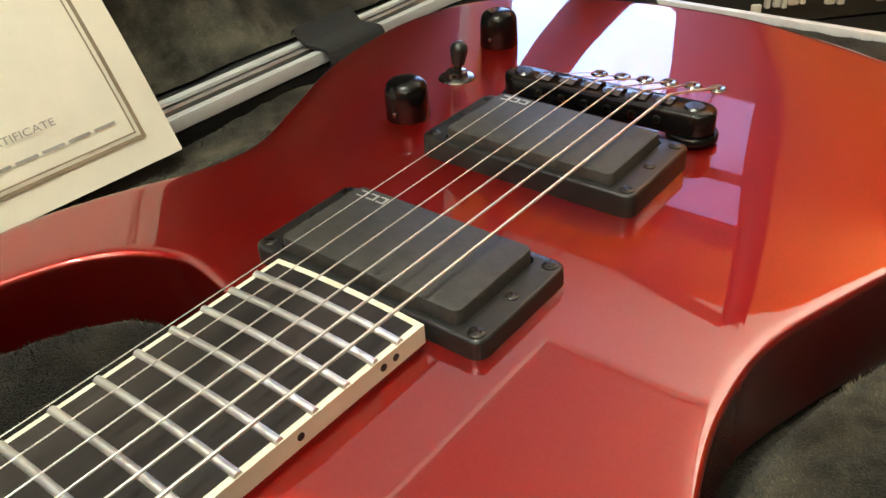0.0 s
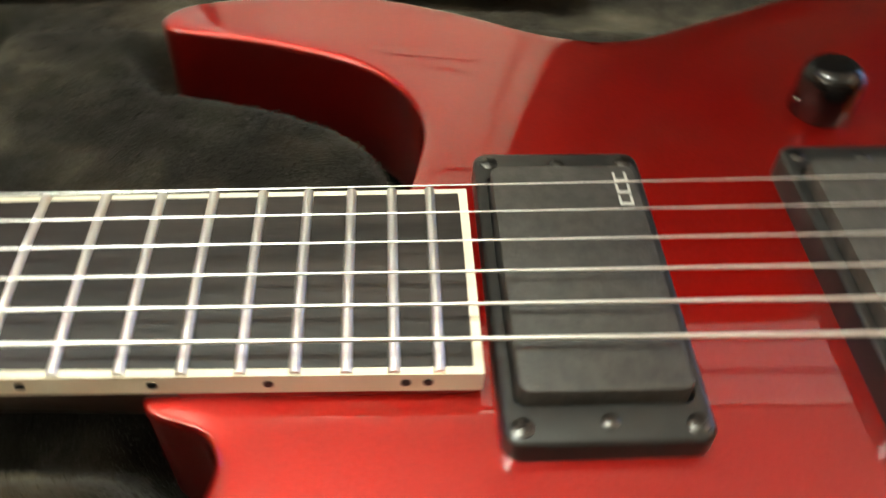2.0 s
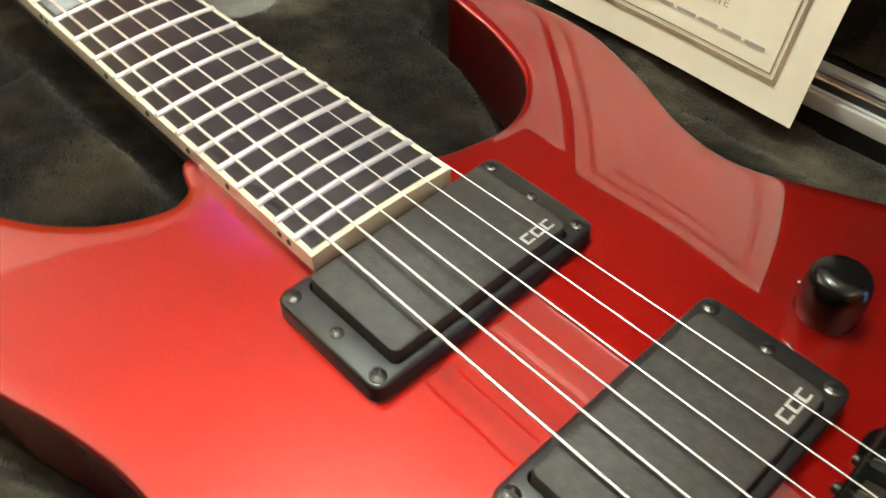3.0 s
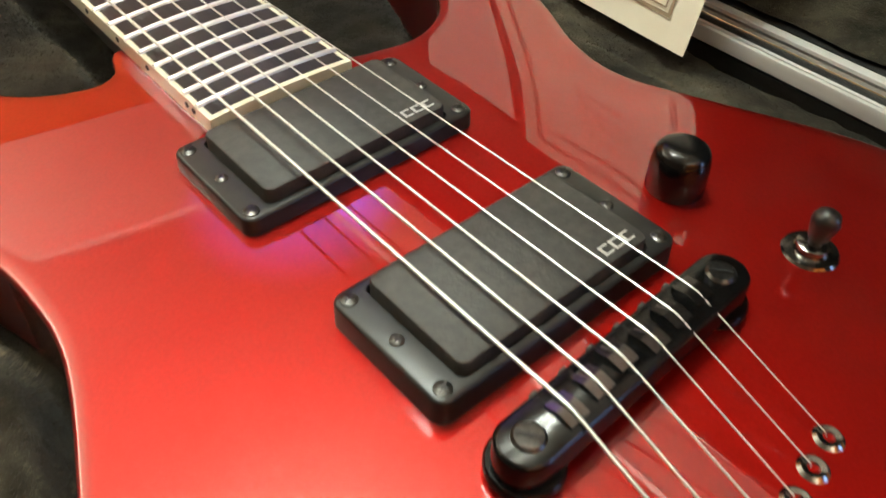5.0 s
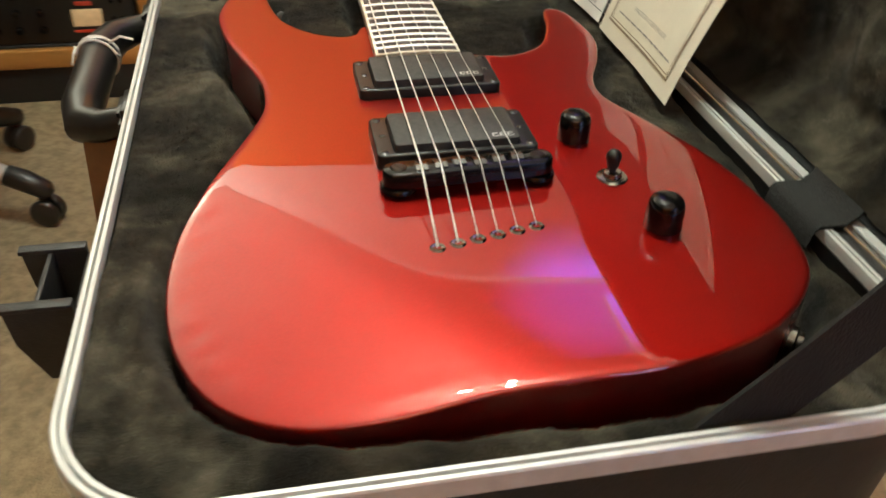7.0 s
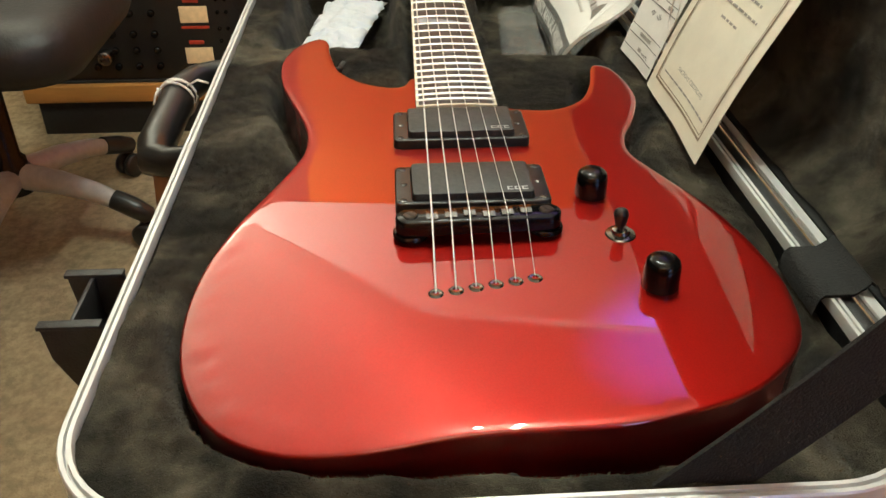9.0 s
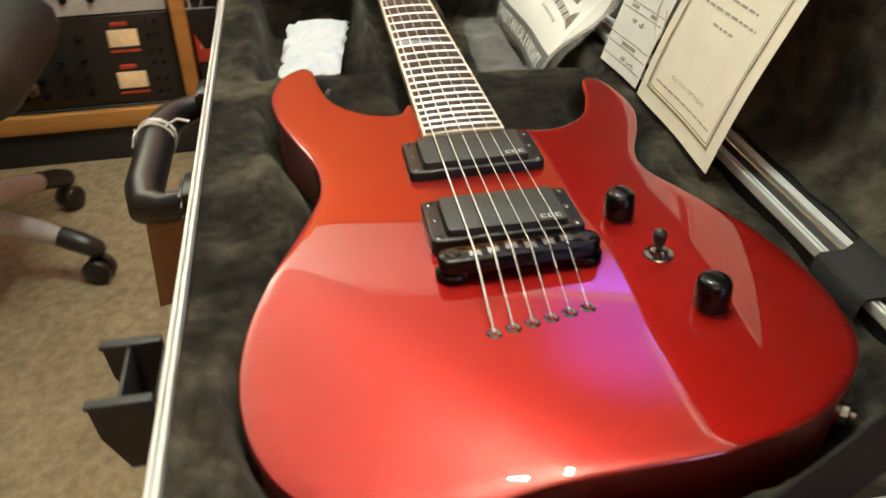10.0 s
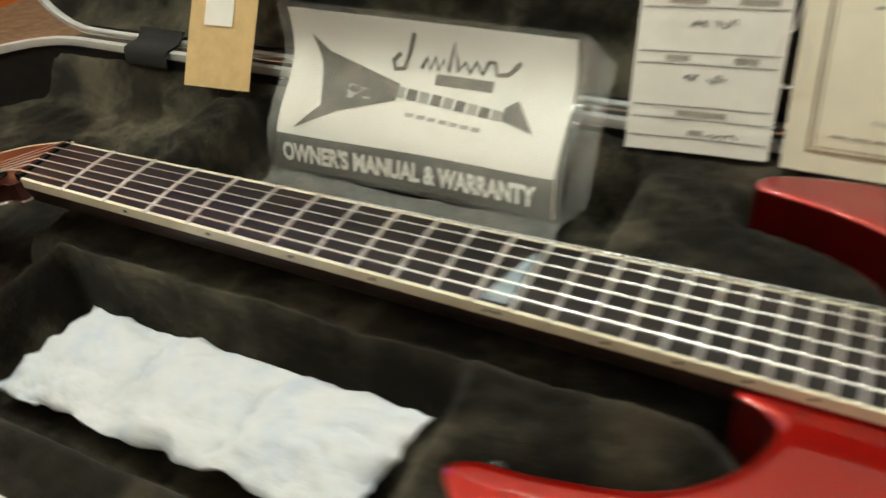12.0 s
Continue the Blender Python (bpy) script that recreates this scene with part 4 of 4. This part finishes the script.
# certificate
cert = thing("certificate", (0.478, 0.158, -0.013), "cream paper certificate with a brown border, leaning on the lid", "certificate")
cs = Sheet((0.408, 0.162, -0.013), (0.551, 0.156, -0.011), (0.400, 0.238, 0.186), (0.541, 0.238, 0.190), -0.004, 0.003)
hung("page", cs.slab(0, 1, 0, 1, -0.0003, 0.0, 18, 18), PAPER, cert)
for inset, wd in ((0.085, 0.012), (0.108, 0.005)):
    a, c = inset, wd
    va, vc = a * 0.62, c * 0.62
    cs.bar("border_line", a, 1 - a, va, va + vc, PAPERLINE, cert)
    cs.bar("border_line", a, 1 - a, 1 - va - vc, 1 - va, PAPERLINE, cert)
    for u in (a, 1 - a - c):
        b = bmesh.new()
        rows = [(b.verts.new(cs.at(u, va + (1 - 2 * va) * i / 14, 0.0005)), b.verts.new(cs.at(u + c, va + (1 - 2 * va) * i / 14, 0.0005))) for i in range(15)]
        for p, q in zip(rows, rows[1:]):
            b.faces.new((p[0], p[1], q[1], q[0]))
        hung("border_line", b, PAPERLINE, cert)
cs.words("heading_words", "FACTORY CERTIFICATE", 0.5, 0.145, 0.40, 0.014, GREYPRINT, cert)
for k in range(9):
    cs.bar("printed_bar", 0.16 + k * 0.078, 0.16 + k * 0.078 + 0.066, 0.098, 0.1035, GREYPRINT, cert)
for v, u0, u1 in ((0.46, 0.30, 0.72), (0.415, 0.24, 0.78), (0.365, 0.40, 0.62), (0.60, 0.40, 0.62), (0.66, 0.34, 0.66), (0.72, 0.36, 0.62), (0.79, 0.42, 0.58), (0.87, 0.22, 0.78)):
    u = u0
    while u < u1:
        wd = rnd.uniform(0.03, 0.075)
        cs.bar("printed_bar", u, min(u + wd, u1), v, v + (0.012 if v > 0.5 else 0.008), GREYPRINT, cert)
        u += wd + 0.014
FAINT = material("faint_watermark", (0.76, 0.71, 0.58), 0.6, vary=0.03)
cs.stroke("watermark", [(0.20, 0.55), (0.26, 0.47), (0.34, 0.55), (0.38, 0.75), (0.44, 0.86), (0.46, 0.70), (0.54, 0.74), (0.60, 0.66), (0.66, 0.78), (0.72, 0.70), (0.80, 0.80), (0.86, 0.76)], 0.03, FAINT, cert, 0.67, 0.0003, "faint looping watermark")

# inspection card
card = thing("inspection_card", (0.36, 0.163, -0.014), "white printed inspection card with ruled lines, filled in by hand", "card")
ks = Sheet((0.318, 0.162, -0.016), (0.401, 0.163, -0.012), (0.315, 0.222, 0.160), (0.398, 0.226, 0.164), -0.002, 0.0015)
hung("page", ks.slab(0, 1, 0, 1, -0.0003, 0.0, 12, 12), WHITEPAPER, card)
for v in (0.045, 0.105, 0.145, 0.275, 0.312, 0.445, 0.482, 0.545, 0.605, 0.665, 0.725, 0.785, 0.845, 0.905):
    ks.bar("ruled_line", 0.03 if v < 0.5 else 0.26, 0.97 if v < 0.5 else 0.94, v, v + 0.0032, INK, card)
for u, v, wd in ((0.34, 0.118, 0.34), (0.44, 0.058, 0.10), (0.22, 0.288, 0.16), (0.68, 0.288, 0.16), (0.2, 0.458, 0.25), (0.66, 0.458, 0.25), (0.06, 0.55, 0.14), (0.06, 0.61, 0.15), (0.06, 0.67, 0.18), (0.06, 0.73, 0.16), (0.06, 0.79, 0.17)):
    ks.bar("printed_bar", u, u + wd, v, v + 0.016, GREYPRINT, card)
for u, v, wd in ((0.36, 0.40, 0.10), (0.52, 0.40, 0.14), (0.36, 0.235, 0.09), (0.52, 0.235, 0.12), (0.36, 0.555, 0.34), (0.36, 0.615, 0.38), (0.34, 0.675, 0.5), (0.36, 0.735, 0.3), (0.58, 0.055, 0.2)):
    pts = [(u + wd * t / 14, v + rnd.uniform(-0.012, 0.016)) for t in range(15)]
    ks.stroke("handwriting", pts, 0.0042, INK, card, 0.5)
# cord loop of the card
pts = [(0.404 + 0.008 * math.sin(a), 0.176 + 0.002 * math.cos(a), 0.046 + 0.016 * math.cos(a)) for a in np.linspace(0.4, 2 * math.pi - 0.2, 22)]
bm = tube(pts + [(0.405, 0.186, 0.075), (0.403, 0.198, 0.105)], 0.0006, 6)
bm.transform(Matrix.Translation((-0.404, -0.176, -0.046)))
lp_ = tagged(part("cord_loop", bm, CORD), "thin white cord loop between the paper cards", "cord")
lp_.location = (0.404, 0.176, 0.046)

# tan tag
tag = thing("paper_tag", (0.014, 0.14, -0.01), "tan kraft paper tag with a white sticker", "tag")
ts = Sheet((-0.018, 0.141, -0.011), (0.045, 0.141, -0.008), (-0.019, 0.232, 0.146), (0.046, 0.229, 0.149), -0.003, 0.001)
hung("page", ts.slab(0, 1, 0, 1, -0.0004, 0.0, 10, 12), KRAFT, tag)
hung("sticker", ts.slab(0.24, 0.66, 0.25, 0.80, 0.0007, 0.0011, 10, 12), WHITEPAPER, tag)
for k in range(5):
    ts.bar("printed_bar", 0.54, 0.60, 0.36 + 0.045 * k, 0.395 + 0.045 * k, INK, tag, 0.0016)

# owner's manual in a clear sleeve
man = thing("owners_manual", (0.18, 0.12, -0.05), "white and charcoal booklet in a clear plastic sleeve", "booklet")
ms = Sheet((0.073, 0.125, -0.055), (0.290, 0.112, -0.044), (0.075, 0.171, 0.047), (0.279, 0.189, 0.037), -0.003, 0.007)
hung("page", ms.slab(0, 1, 0, 1, -0.0035, 0.0, 24, 20), WHITEPAPER, man)
band = hung("charcoal_band", ms.slab(0.0, 1.0, 0.0, 0.225, 0.0001, 0.0004, 24, 6), BANDPRINT, man)
ms.words("title_words", "OWNER'S MANUAL & WARRANTY", 0.49, 0.115, 0.92, 0.125, WHITEPAPER, man, 0.0, 0.0009, 0.045)
DARKPRINT = material("dark_brown_print", (0.10, 0.085, 0.065), 0.4, vary=0.6, grain=70.0)
ms.flat("printed_shape", [(0.41, 0.615), (0.15, 0.76), (0.078, 0.857), (0.12, 0.70), (0.155, 0.62), (0.20, 0.535), (0.155, 0.43), (0.066, 0.265), (0.22, 0.41), (0.41, 0.515)], DARKPRINT, man, 0.0005, "printed arrow-shaped guitar picture")
for k in range(9):
    u = 0.40 + 0.044 * k
    ms.flat("printed_bar", [(u, 0.535 - 0.006 * k), (u + 0.036, 0.531 - 0.006 * k), (u + 0.036, 0.596 - 0.007 * k), (u, 0.602 - 0.007 * k)], DARKPRINT if k % 2 else GREYPRINT, man)
ms.flat("printed_shape", [(0.79, 0.49), (0.79, 0.56), (0.83, 0.615), (0.905, 0.44), (0.87, 0.46)], DARKPRINT, man)
ms.flat("printed_shape", [(0.235, 0.495), (0.235, 0.60), (0.32, 0.605), (0.32, 0.505)], GREYPRINT, man)
# maker's script as plain looping strokes
ms.stroke("printed_stroke", [(0.40, 0.80), (0.375, 0.75), (0.385, 0.70), (0.415, 0.71), (0.43, 0.80), (0.45, 0.93)], 0.030, DARKPRINT, man, 2.0, label="dark script-like strokes")
ms.stroke("printed_stroke", [(0.475, 0.72 + 0.0), (0.49, 0.79), (0.505, 0.72), (0.52, 0.80), (0.535, 0.72), (0.55, 0.79), (0.57, 0.72), (0.59, 0.90), (0.605, 0.73), (0.625, 0.79), (0.645, 0.73), (0.665, 0.80), (0.69, 0.73), (0.71, 0.81), (0.73, 0.81), (0.74, 0.74), (0.78, 0.75), (0.82, 0.83)], 0.028, DARKPRINT, man, 2.0)
ms.bar("printed_bar", 0.53, 0.735, 0.635, 0.70, DARKPRINT, man)
for k in range(7):
    ms.bar("printed_bar", 0.46 + 0.04 * k, 0.49 + 0.04 * k, 0.43 - 0.004 * k, 0.455 - 0.004 * k, GREYPRINT, man)


def crinkle(u, v):
    return 0.0022 * noise.noise(Vector((u * 9, v * 6, 0.3))) + 0.0010 * noise.noise(Vector((u * 31, v * 22, 1.7)))


hung("sleeve", ms.slab(-0.03, 1.035, -0.02, 1.04, 0.0030, 0.0032, 40, 26, crinkle), CLEAR, man, "crinkled clear plastic sleeve")
sl = Sheet(ms.at(1.035, -0.02, 0.003), (0.308, 0.118, -0.036), ms.at(1.035, 1.04, 0.003), (0.306, 0.181, 0.028), 0.004, 0.002)
hung("sleeve_end", sl.slab(0, 1, 0, 1, -0.0001, 0.0001, 12, 20, crinkle), CLEAR, man)
sl2 = Sheet((0.078, 0.080, -0.060), (0.300, 0.060, -0.052), ms.at(-0.02, -0.02, 0.003), ms.at(1.03, -0.02, 0.003), 0.004, 0.002)
hung("sleeve_flap", sl2.slab(0, 1, 0, 1, -0.0001, 0.0001, 30, 12, crinkle), CLEAR, man)

# desiccant packets
gel = thing("desiccant_packets", (0.16, -0.085, -0.055), "crumpled strip of white desiccant packets in the case pocket", "desiccant")
gs = Sheet((0.054, -0.119, -0.054), (0.292, -0.128, -0.026), (0.060, -0.050, -0.052), (0.306, -0.074, -0.015), 0.0, 0.0)


def pillow(u, v):
    k = (u * 3) % 1.0
    return 0.010 * (max(0.0, math.sin(math.pi * k)) * max(0.0, math.sin(math.pi * v))) ** 0.6 + 0.004 * noise.noise(Vector((u * 11, v * 5, 0))) + 0.0022 * noise.noise(Vector((u * 34, v * 14, 3)))


for k in range(3):
  b = gs.slab(k / 3, (k + 1) / 3, 0, 1, 0.0, 0.0012, 26, 26, pillow)
  for v in b.verts:
    w = noise.noise(Vector((v.co.x * 60, v.co.y * 60, 5)))
    edge = min(1.0, abs(v.co.y + 0.085) / 0.036)
    v.co.y += 0.005 * w * edge ** 3
    v.co.x += 0.003 * noise.noise(Vector((v.co.y * 140, v.co.x * 30, 8)))
  hung("packet", b, GEL, gel, smooth=60)

# brown card hanging under the handle
bc = thing("brown_card", (0.40, -0.225, -0.09), "brown card tag hanging below the handle", "tag")
bs = Sheet((0.437, -0.242, -0.148), (0.424, -0.1885, -0.146), (0.430, -0.238, -0.066), (0.446, -0.1885, -0.062), 0.004, 0.002)
hung("page", bs.slab(0, 1, 0, 1, -0.0004, 0.0004, 10, 10), BROWN, bc)

# ---- folding stand under the case ----
stand = thing("folding_stand", (0.3, 0, FLOOR), "dark tubular folding stand under the case", "stand")
for x in (0.30, 0.66, -0.08):
    hung("crossbar", tube([(x, -0.175, -0.133), (x, 0.17, -0.133)], 0.0125, 14), BLACKMETAL, stand)
for sy in (-0.165, 0.16):
    hung("leg", tube([(-0.08, sy, -0.135), (0.66, sy + 0.01, FLOOR + 0.014)], 0.012, 14), BLACKMETAL, stand)
    hung("leg", tube([(0.66, sy, -0.135), (-0.08, sy - 0.01, FLOOR + 0.014)], 0.012, 14), BLACKMETAL, stand)
for x in (-0.08, 0.66):
    hung("foot_bar", tube([(x, -0.20, FLOOR + 0.0145), (x, 0.19, FLOOR + 0.0145)], 0.0145, 14), BLACKMETAL, stand)
hung("white_sleeve", tube([(0.362, -0.215, -0.118), (0.368, -0.178, -0.122)], 0.0055, 12), CORD, stand)

# ---- rack with amplifiers ----
RX = -0.927
rack = thing("equipment_rack", (-1.1, -0.56, FLOOR), "honey pine rack frame, black block for the dark gap below", "rack")
# black block added to stand for the dark gap under the rail
hung("plinth", box(RX - 0.36, RX - 0.012, -0.92, -0.20, FLOOR, -0.594, 0.002), SHELL, rack)
hung("rail", box(RX - 0.02, RX, -0.945, -0.20, -0.593, -0.548, 0.004), WOOD, rack)
for y in (-0.945, -0.395, -0.20):
    hung("post", box(RX - 0.022, RX - 0.001, y, y + 0.034, -0.547, 0.12, 0.004), WOOD, rack)
hung("side_panel", box(RX - 0.36, RX - 0.024, -0.955, -0.936, -0.593, 0.12, 0.003), WOOD, rack)
hung("side_panel", box(RX - 0.36, RX - 0.024, -0.194, -0.176, -0.593, 0.12, 0.003), WOOD, rack)
hung("top_board", box(RX - 0.36, RX, -0.955, -0.176, 0.121, 0.145, 0.004), WOOD, rack)
hung("back_panel", box(RX - 0.37, RX - 0.361, -0.955, -0.176, -0.593, 0.12), SHELL, rack)
hung("shelf", box(RX - 0.35, RX - 0.024, -0.93, -0.362, -0.590, -0.545, 0.002), SHELL, rack)


def amplifier(y0, y1, z0, z1, mat, label, knobs, meters=(), bars=0):
    a = thing("rack_unit", (RX - 0.15, (y0 + y1) / 2, z0), label, "rack unit", "units in the rack")
    hung("chassis", box(RX - 0.32, RX - 0.036, y0, y1, z0, z1, 0.002), SHELL, a)
    hung("front_panel", box(RX - 0.0355, RX - 0.028, y0, y1, z0 + 0.001, z1 - 0.001, 0.0015), mat, a)
    for y, z, r in knobs:
        hung("knob", lathe([(r, 0), (r * 0.9, r * 1.1), (r * 0.7, r * 1.25), (0, r * 1.25)], n=16, m=Matrix.Translation((RX - 0.028, y, z)) @ pose(0, 0, 0, 0, 90, 0)), NICKEL if r > 0.011 else BLACKMETAL, a)
    for y, z in meters:
        mt = hung("meter", box(RX - 0.028, RX - 0.0255, y, y + 0.066, z, z + 0.040, 0.001), METER, a, "amber lit meter face")
        hung("meter_lamp", box(RX - 0.028, RX - 0.026, y + 0.012, y + 0.048, z + 0.048, z + 0.058, 0.001), RACKRED, a)
        hung("meter_trim", box(RX - 0.028, RX - 0.026, y, y + 0.066, z - 0.014, z - 0.008), RACKRED, a)
    for k in range(bars):
        y = y0 + 0.012 + (y1 - y0 - 0.024) * k / bars
        hung("label_bar", box(RX - 0.0279, RX - 0.0272, y, y + (y1 - y0) * 0.4 / bars, z0 + (z1 - z0) * 0.4, z0 + (z1 - z0) * 0.55), GREYPLASTIC, a)
    return a


rr = random.Random(3)
kn = [(-0.86 + 0.05 * i, z, 0.0085) for i in range(6) for z in (-0.51, -0.47, -0.43, -0.38)] + [(-0.735, -0.485, 0.019)] + [(-0.455 + 0.02 * i, z, 0.0045) for i in range(2) for z in (-0.52, -0.49, -0.45, -0.42, -0.38, -0.35)]
amplifier(-0.905, -0.405, -0.544, -0.330, BLACK, "black rack amplifier with two amber meters and metal knobs", kn, ((-0.545, -0.405), (-0.545, -0.506)))
amplifier(-0.905, -0.405, -0.328, -0.250, RACKGREY, "pale grey rack unit with a plain front", [(-0.8 + 0.06 * i, -0.29, 0.009) for i in range(5)], (), 6)
amplifier(-0.905, -0.405, -0.248, -0.10, BLACK, "black rack unit with small knobs", [(-0.85 + 0.05 * i, -0.17, 0.008) for i in range(8)], (), 5)
amplifier(-0.355, -0.205, -0.545, -0.462, BLACK, "black mottled rack unit", [(-0.33 + 0.03 * i, -0.50, 0.006) for i in range(4)], (), 4)
amplifier(-0.355, -0.205, -0.460, -0.372, RACKRED, "bright red rack unit", [(-0.25, -0.40, 0.005), (-0.235, -0.44, 0.006)], (), 3)
amplifier(-0.355, -0.205, -0.370, -0.275, RACKGREY, "pale grey rack unit with switches", [(-0.33 + 0.035 * i, z, 0.006) for i in range(3) for z in (-0.30, -0.325, -0.35)], (), 0)
amplifier(-0.355, -0.205, -0.273, -0.180, RACKRUST, "rust red rack unit with an amber meter", [(-0.335, -0.215, 0.006), (-0.222, -0.205, 0.007)], ((-0.31, -0.235),))
amplifier(-0.355, -0.205, -0.178, -0.06, BLACK, "black rack unit with small knobs", [(-0.33 + 0.03 * i, -0.12, 0.006) for i in range(4)], (), 3)

# ---- office chair ----
HUB = Vector((-0.488, -0.807, 0))
chair = thing("office_chair", (HUB.x, HUB.y, FLOOR), "black leather office chair on a grey five-star base with castors", "chair")
for k in range(5):
    a = radians(70 + 4 + 72 * k)
    c, s_ = math.cos(a), math.sin(a)
    pts = [(HUB.x + r * c, HUB.y + r * s_, FLOOR + z) for r, z in ((0.03, 0.125), (0.10, 0.122), (0.18, 0.108), (0.245, 0.085))]
    hung("base_leg", tube(pts, [0.026, 0.024, 0.020, 0.016], 14), GREYPLASTIC, chair)
    hung("leg_cap", tube([(HUB.x + r * c, HUB.y + r * s_, FLOOR + z) for r, z in ((0.215, 0.098), (0.25, 0.086), (0.285, 0.070), (0.292, 0.064))], [0.020, 0.021, 0.018, 0.008], 14), BLACK, chair)
    for sd in (-1, 1):
        m = Matrix.Translation((HUB.x + 0.275 * c - sd * 0.013 * s_, HUB.y + 0.275 * s_ + sd * 0.013 * c, FLOOR + 0.027)) @ pose(0, 0, 0, 0, 90, 74 + 72 * k + 90)
        hung("castor_wheel", lathe([(0, -0.009), (0.022, -0.009), (0.027, -0.005), (0.027, 0.005), (0.022, 0.009), (0, 0.009)], n=24, m=m), BLACK, chair)
hung("gas_lift", lathe([(0.032, 0.09), (0.032, 0.16), (0.024, 0.17), (0.024, 0.40)], (HUB.x, HUB.y, FLOOR), 20), BLACKMETAL, chair)
seat = rounded_rect(-0.24, 0.24, -0.24, 0.24, 0.10, 0.10, 8)
hung("seat", loft([[p + Vector((HUB.x + 0.02, HUB.y + 0.02, FLOOR)) for p in ring_at(seat, i, z)] for i, z in ((0.05, 0.40), (0.012, 0.405), (0.0, 0.43), (0.004, 0.465), (0.02, 0.485), (0.06, 0.497), (0.09, 0.498))]), LEATHER, chair, "padded black leather seat")
hung("backrest", box(HUB.x - 0.22, HUB.x + 0.22, HUB.y - 0.30, HUB.y - 0.22, FLOOR + 0.48, FLOOR + 1.0, 0.035, seg=4), LEATHER, chair)


# ---- second rack, beyond the tail of the case ----
CM = Matrix.Translation((1.47, 0.345, FLOOR)) @ Matrix.Rotation(radians(-43.8), 4, "Z")


def stood(bm):
    bm.transform(CM)
    return bm


rack_b = thing("equipment_rack", CM.translation, "honey pine rack with stacked black units, beyond the case", "rack")
hung("post", stood(box(0.0, 0.026, -0.002, 0.034, 0.06, 0.80, 0.004)), WOOD, rack_b)
hung("post", stood(box(0.56, 0.586, -0.002, 0.034, 0.06, 0.80, 0.004)), WOOD, rack_b)
hung("side_panel", stood(box(0.003, 0.022, 0.036, 0.40, 0.06, 0.80, 0.002)), WOOD, rack_b)
hung("side_panel", stood(box(0.564, 0.583, 0.036, 0.40, 0.06, 0.80, 0.002)), WOOD, rack_b)
hung("plinth", stood(box(0.0, 0.586, 0.02, 0.40, 0.0, 0.059, 0.003)), SHELL, rack_b)
hung("top_board", stood(box(-0.005, 0.591, -0.005, 0.405, 0.801, 0.822, 0.003)), WOOD, rack_b)
KNOBPALE = material("pale_control_caps", (0.62, 0.58, 0.48), 0.4, vary=0.15, grain=40.0)
for k in range(11):
    z0 = 0.061 + k * 0.066
    unit = thing("rack_unit", CM @ Vector((0.293, 0.2, z0)), "black rack unit with rows of pale controls", "rack unit", "units in the far rack")
    hung("body", stood(box(0.03, 0.556, 0.018, 0.38, z0, z0 + 0.058, 0.002)), SHELL, unit)
    hung("front_panel", stood(box(0.028, 0.558, 0.008, 0.0175, z0, z0 + 0.062, 0.0015)), BLACK, unit)
    u = 0.075 + 0.02 * (k % 3)
    while u < 0.52:
        wd = rnd.choice((0.007, 0.009, 0.013))
        if rnd.random() < 0.72:
            zc = z0 + 0.031 + rnd.uniform(-0.006, 0.006)
            hung("control_cap", stood(box(u, u + wd, -0.001, 0.0075, zc - 0.008, zc + 0.008, 0.0012)), KNOBPALE, unit)
        u += wd + rnd.choice((0.004, 0.006, 0.022))
for dx, dy in ((-0.075, 0.0), (-0.045, 0.02)):
    a, b = CM @ Vector((dx - 0.02, dy, 0.004)), CM @ Vector((dx + 0.06 + dy, dy + 0.004, 0.83))
    pts = [a.lerp(b, i / 12) + Vector((0.012 * math.sin(i * 0.7), 0, 0)) for i in range(13)] + [CM @ Vector((0.06 + dx, 0.06, 0.828))]
    bm = tube(pts, 0.0045, 8)
    bm.transform(Matrix.Translation(-a))
    cb = tagged(part("hanging_cable", bm, CORD), "white cable hanging down beside the pine rack", "cable", "cables beside the rack")
    cb.location = a
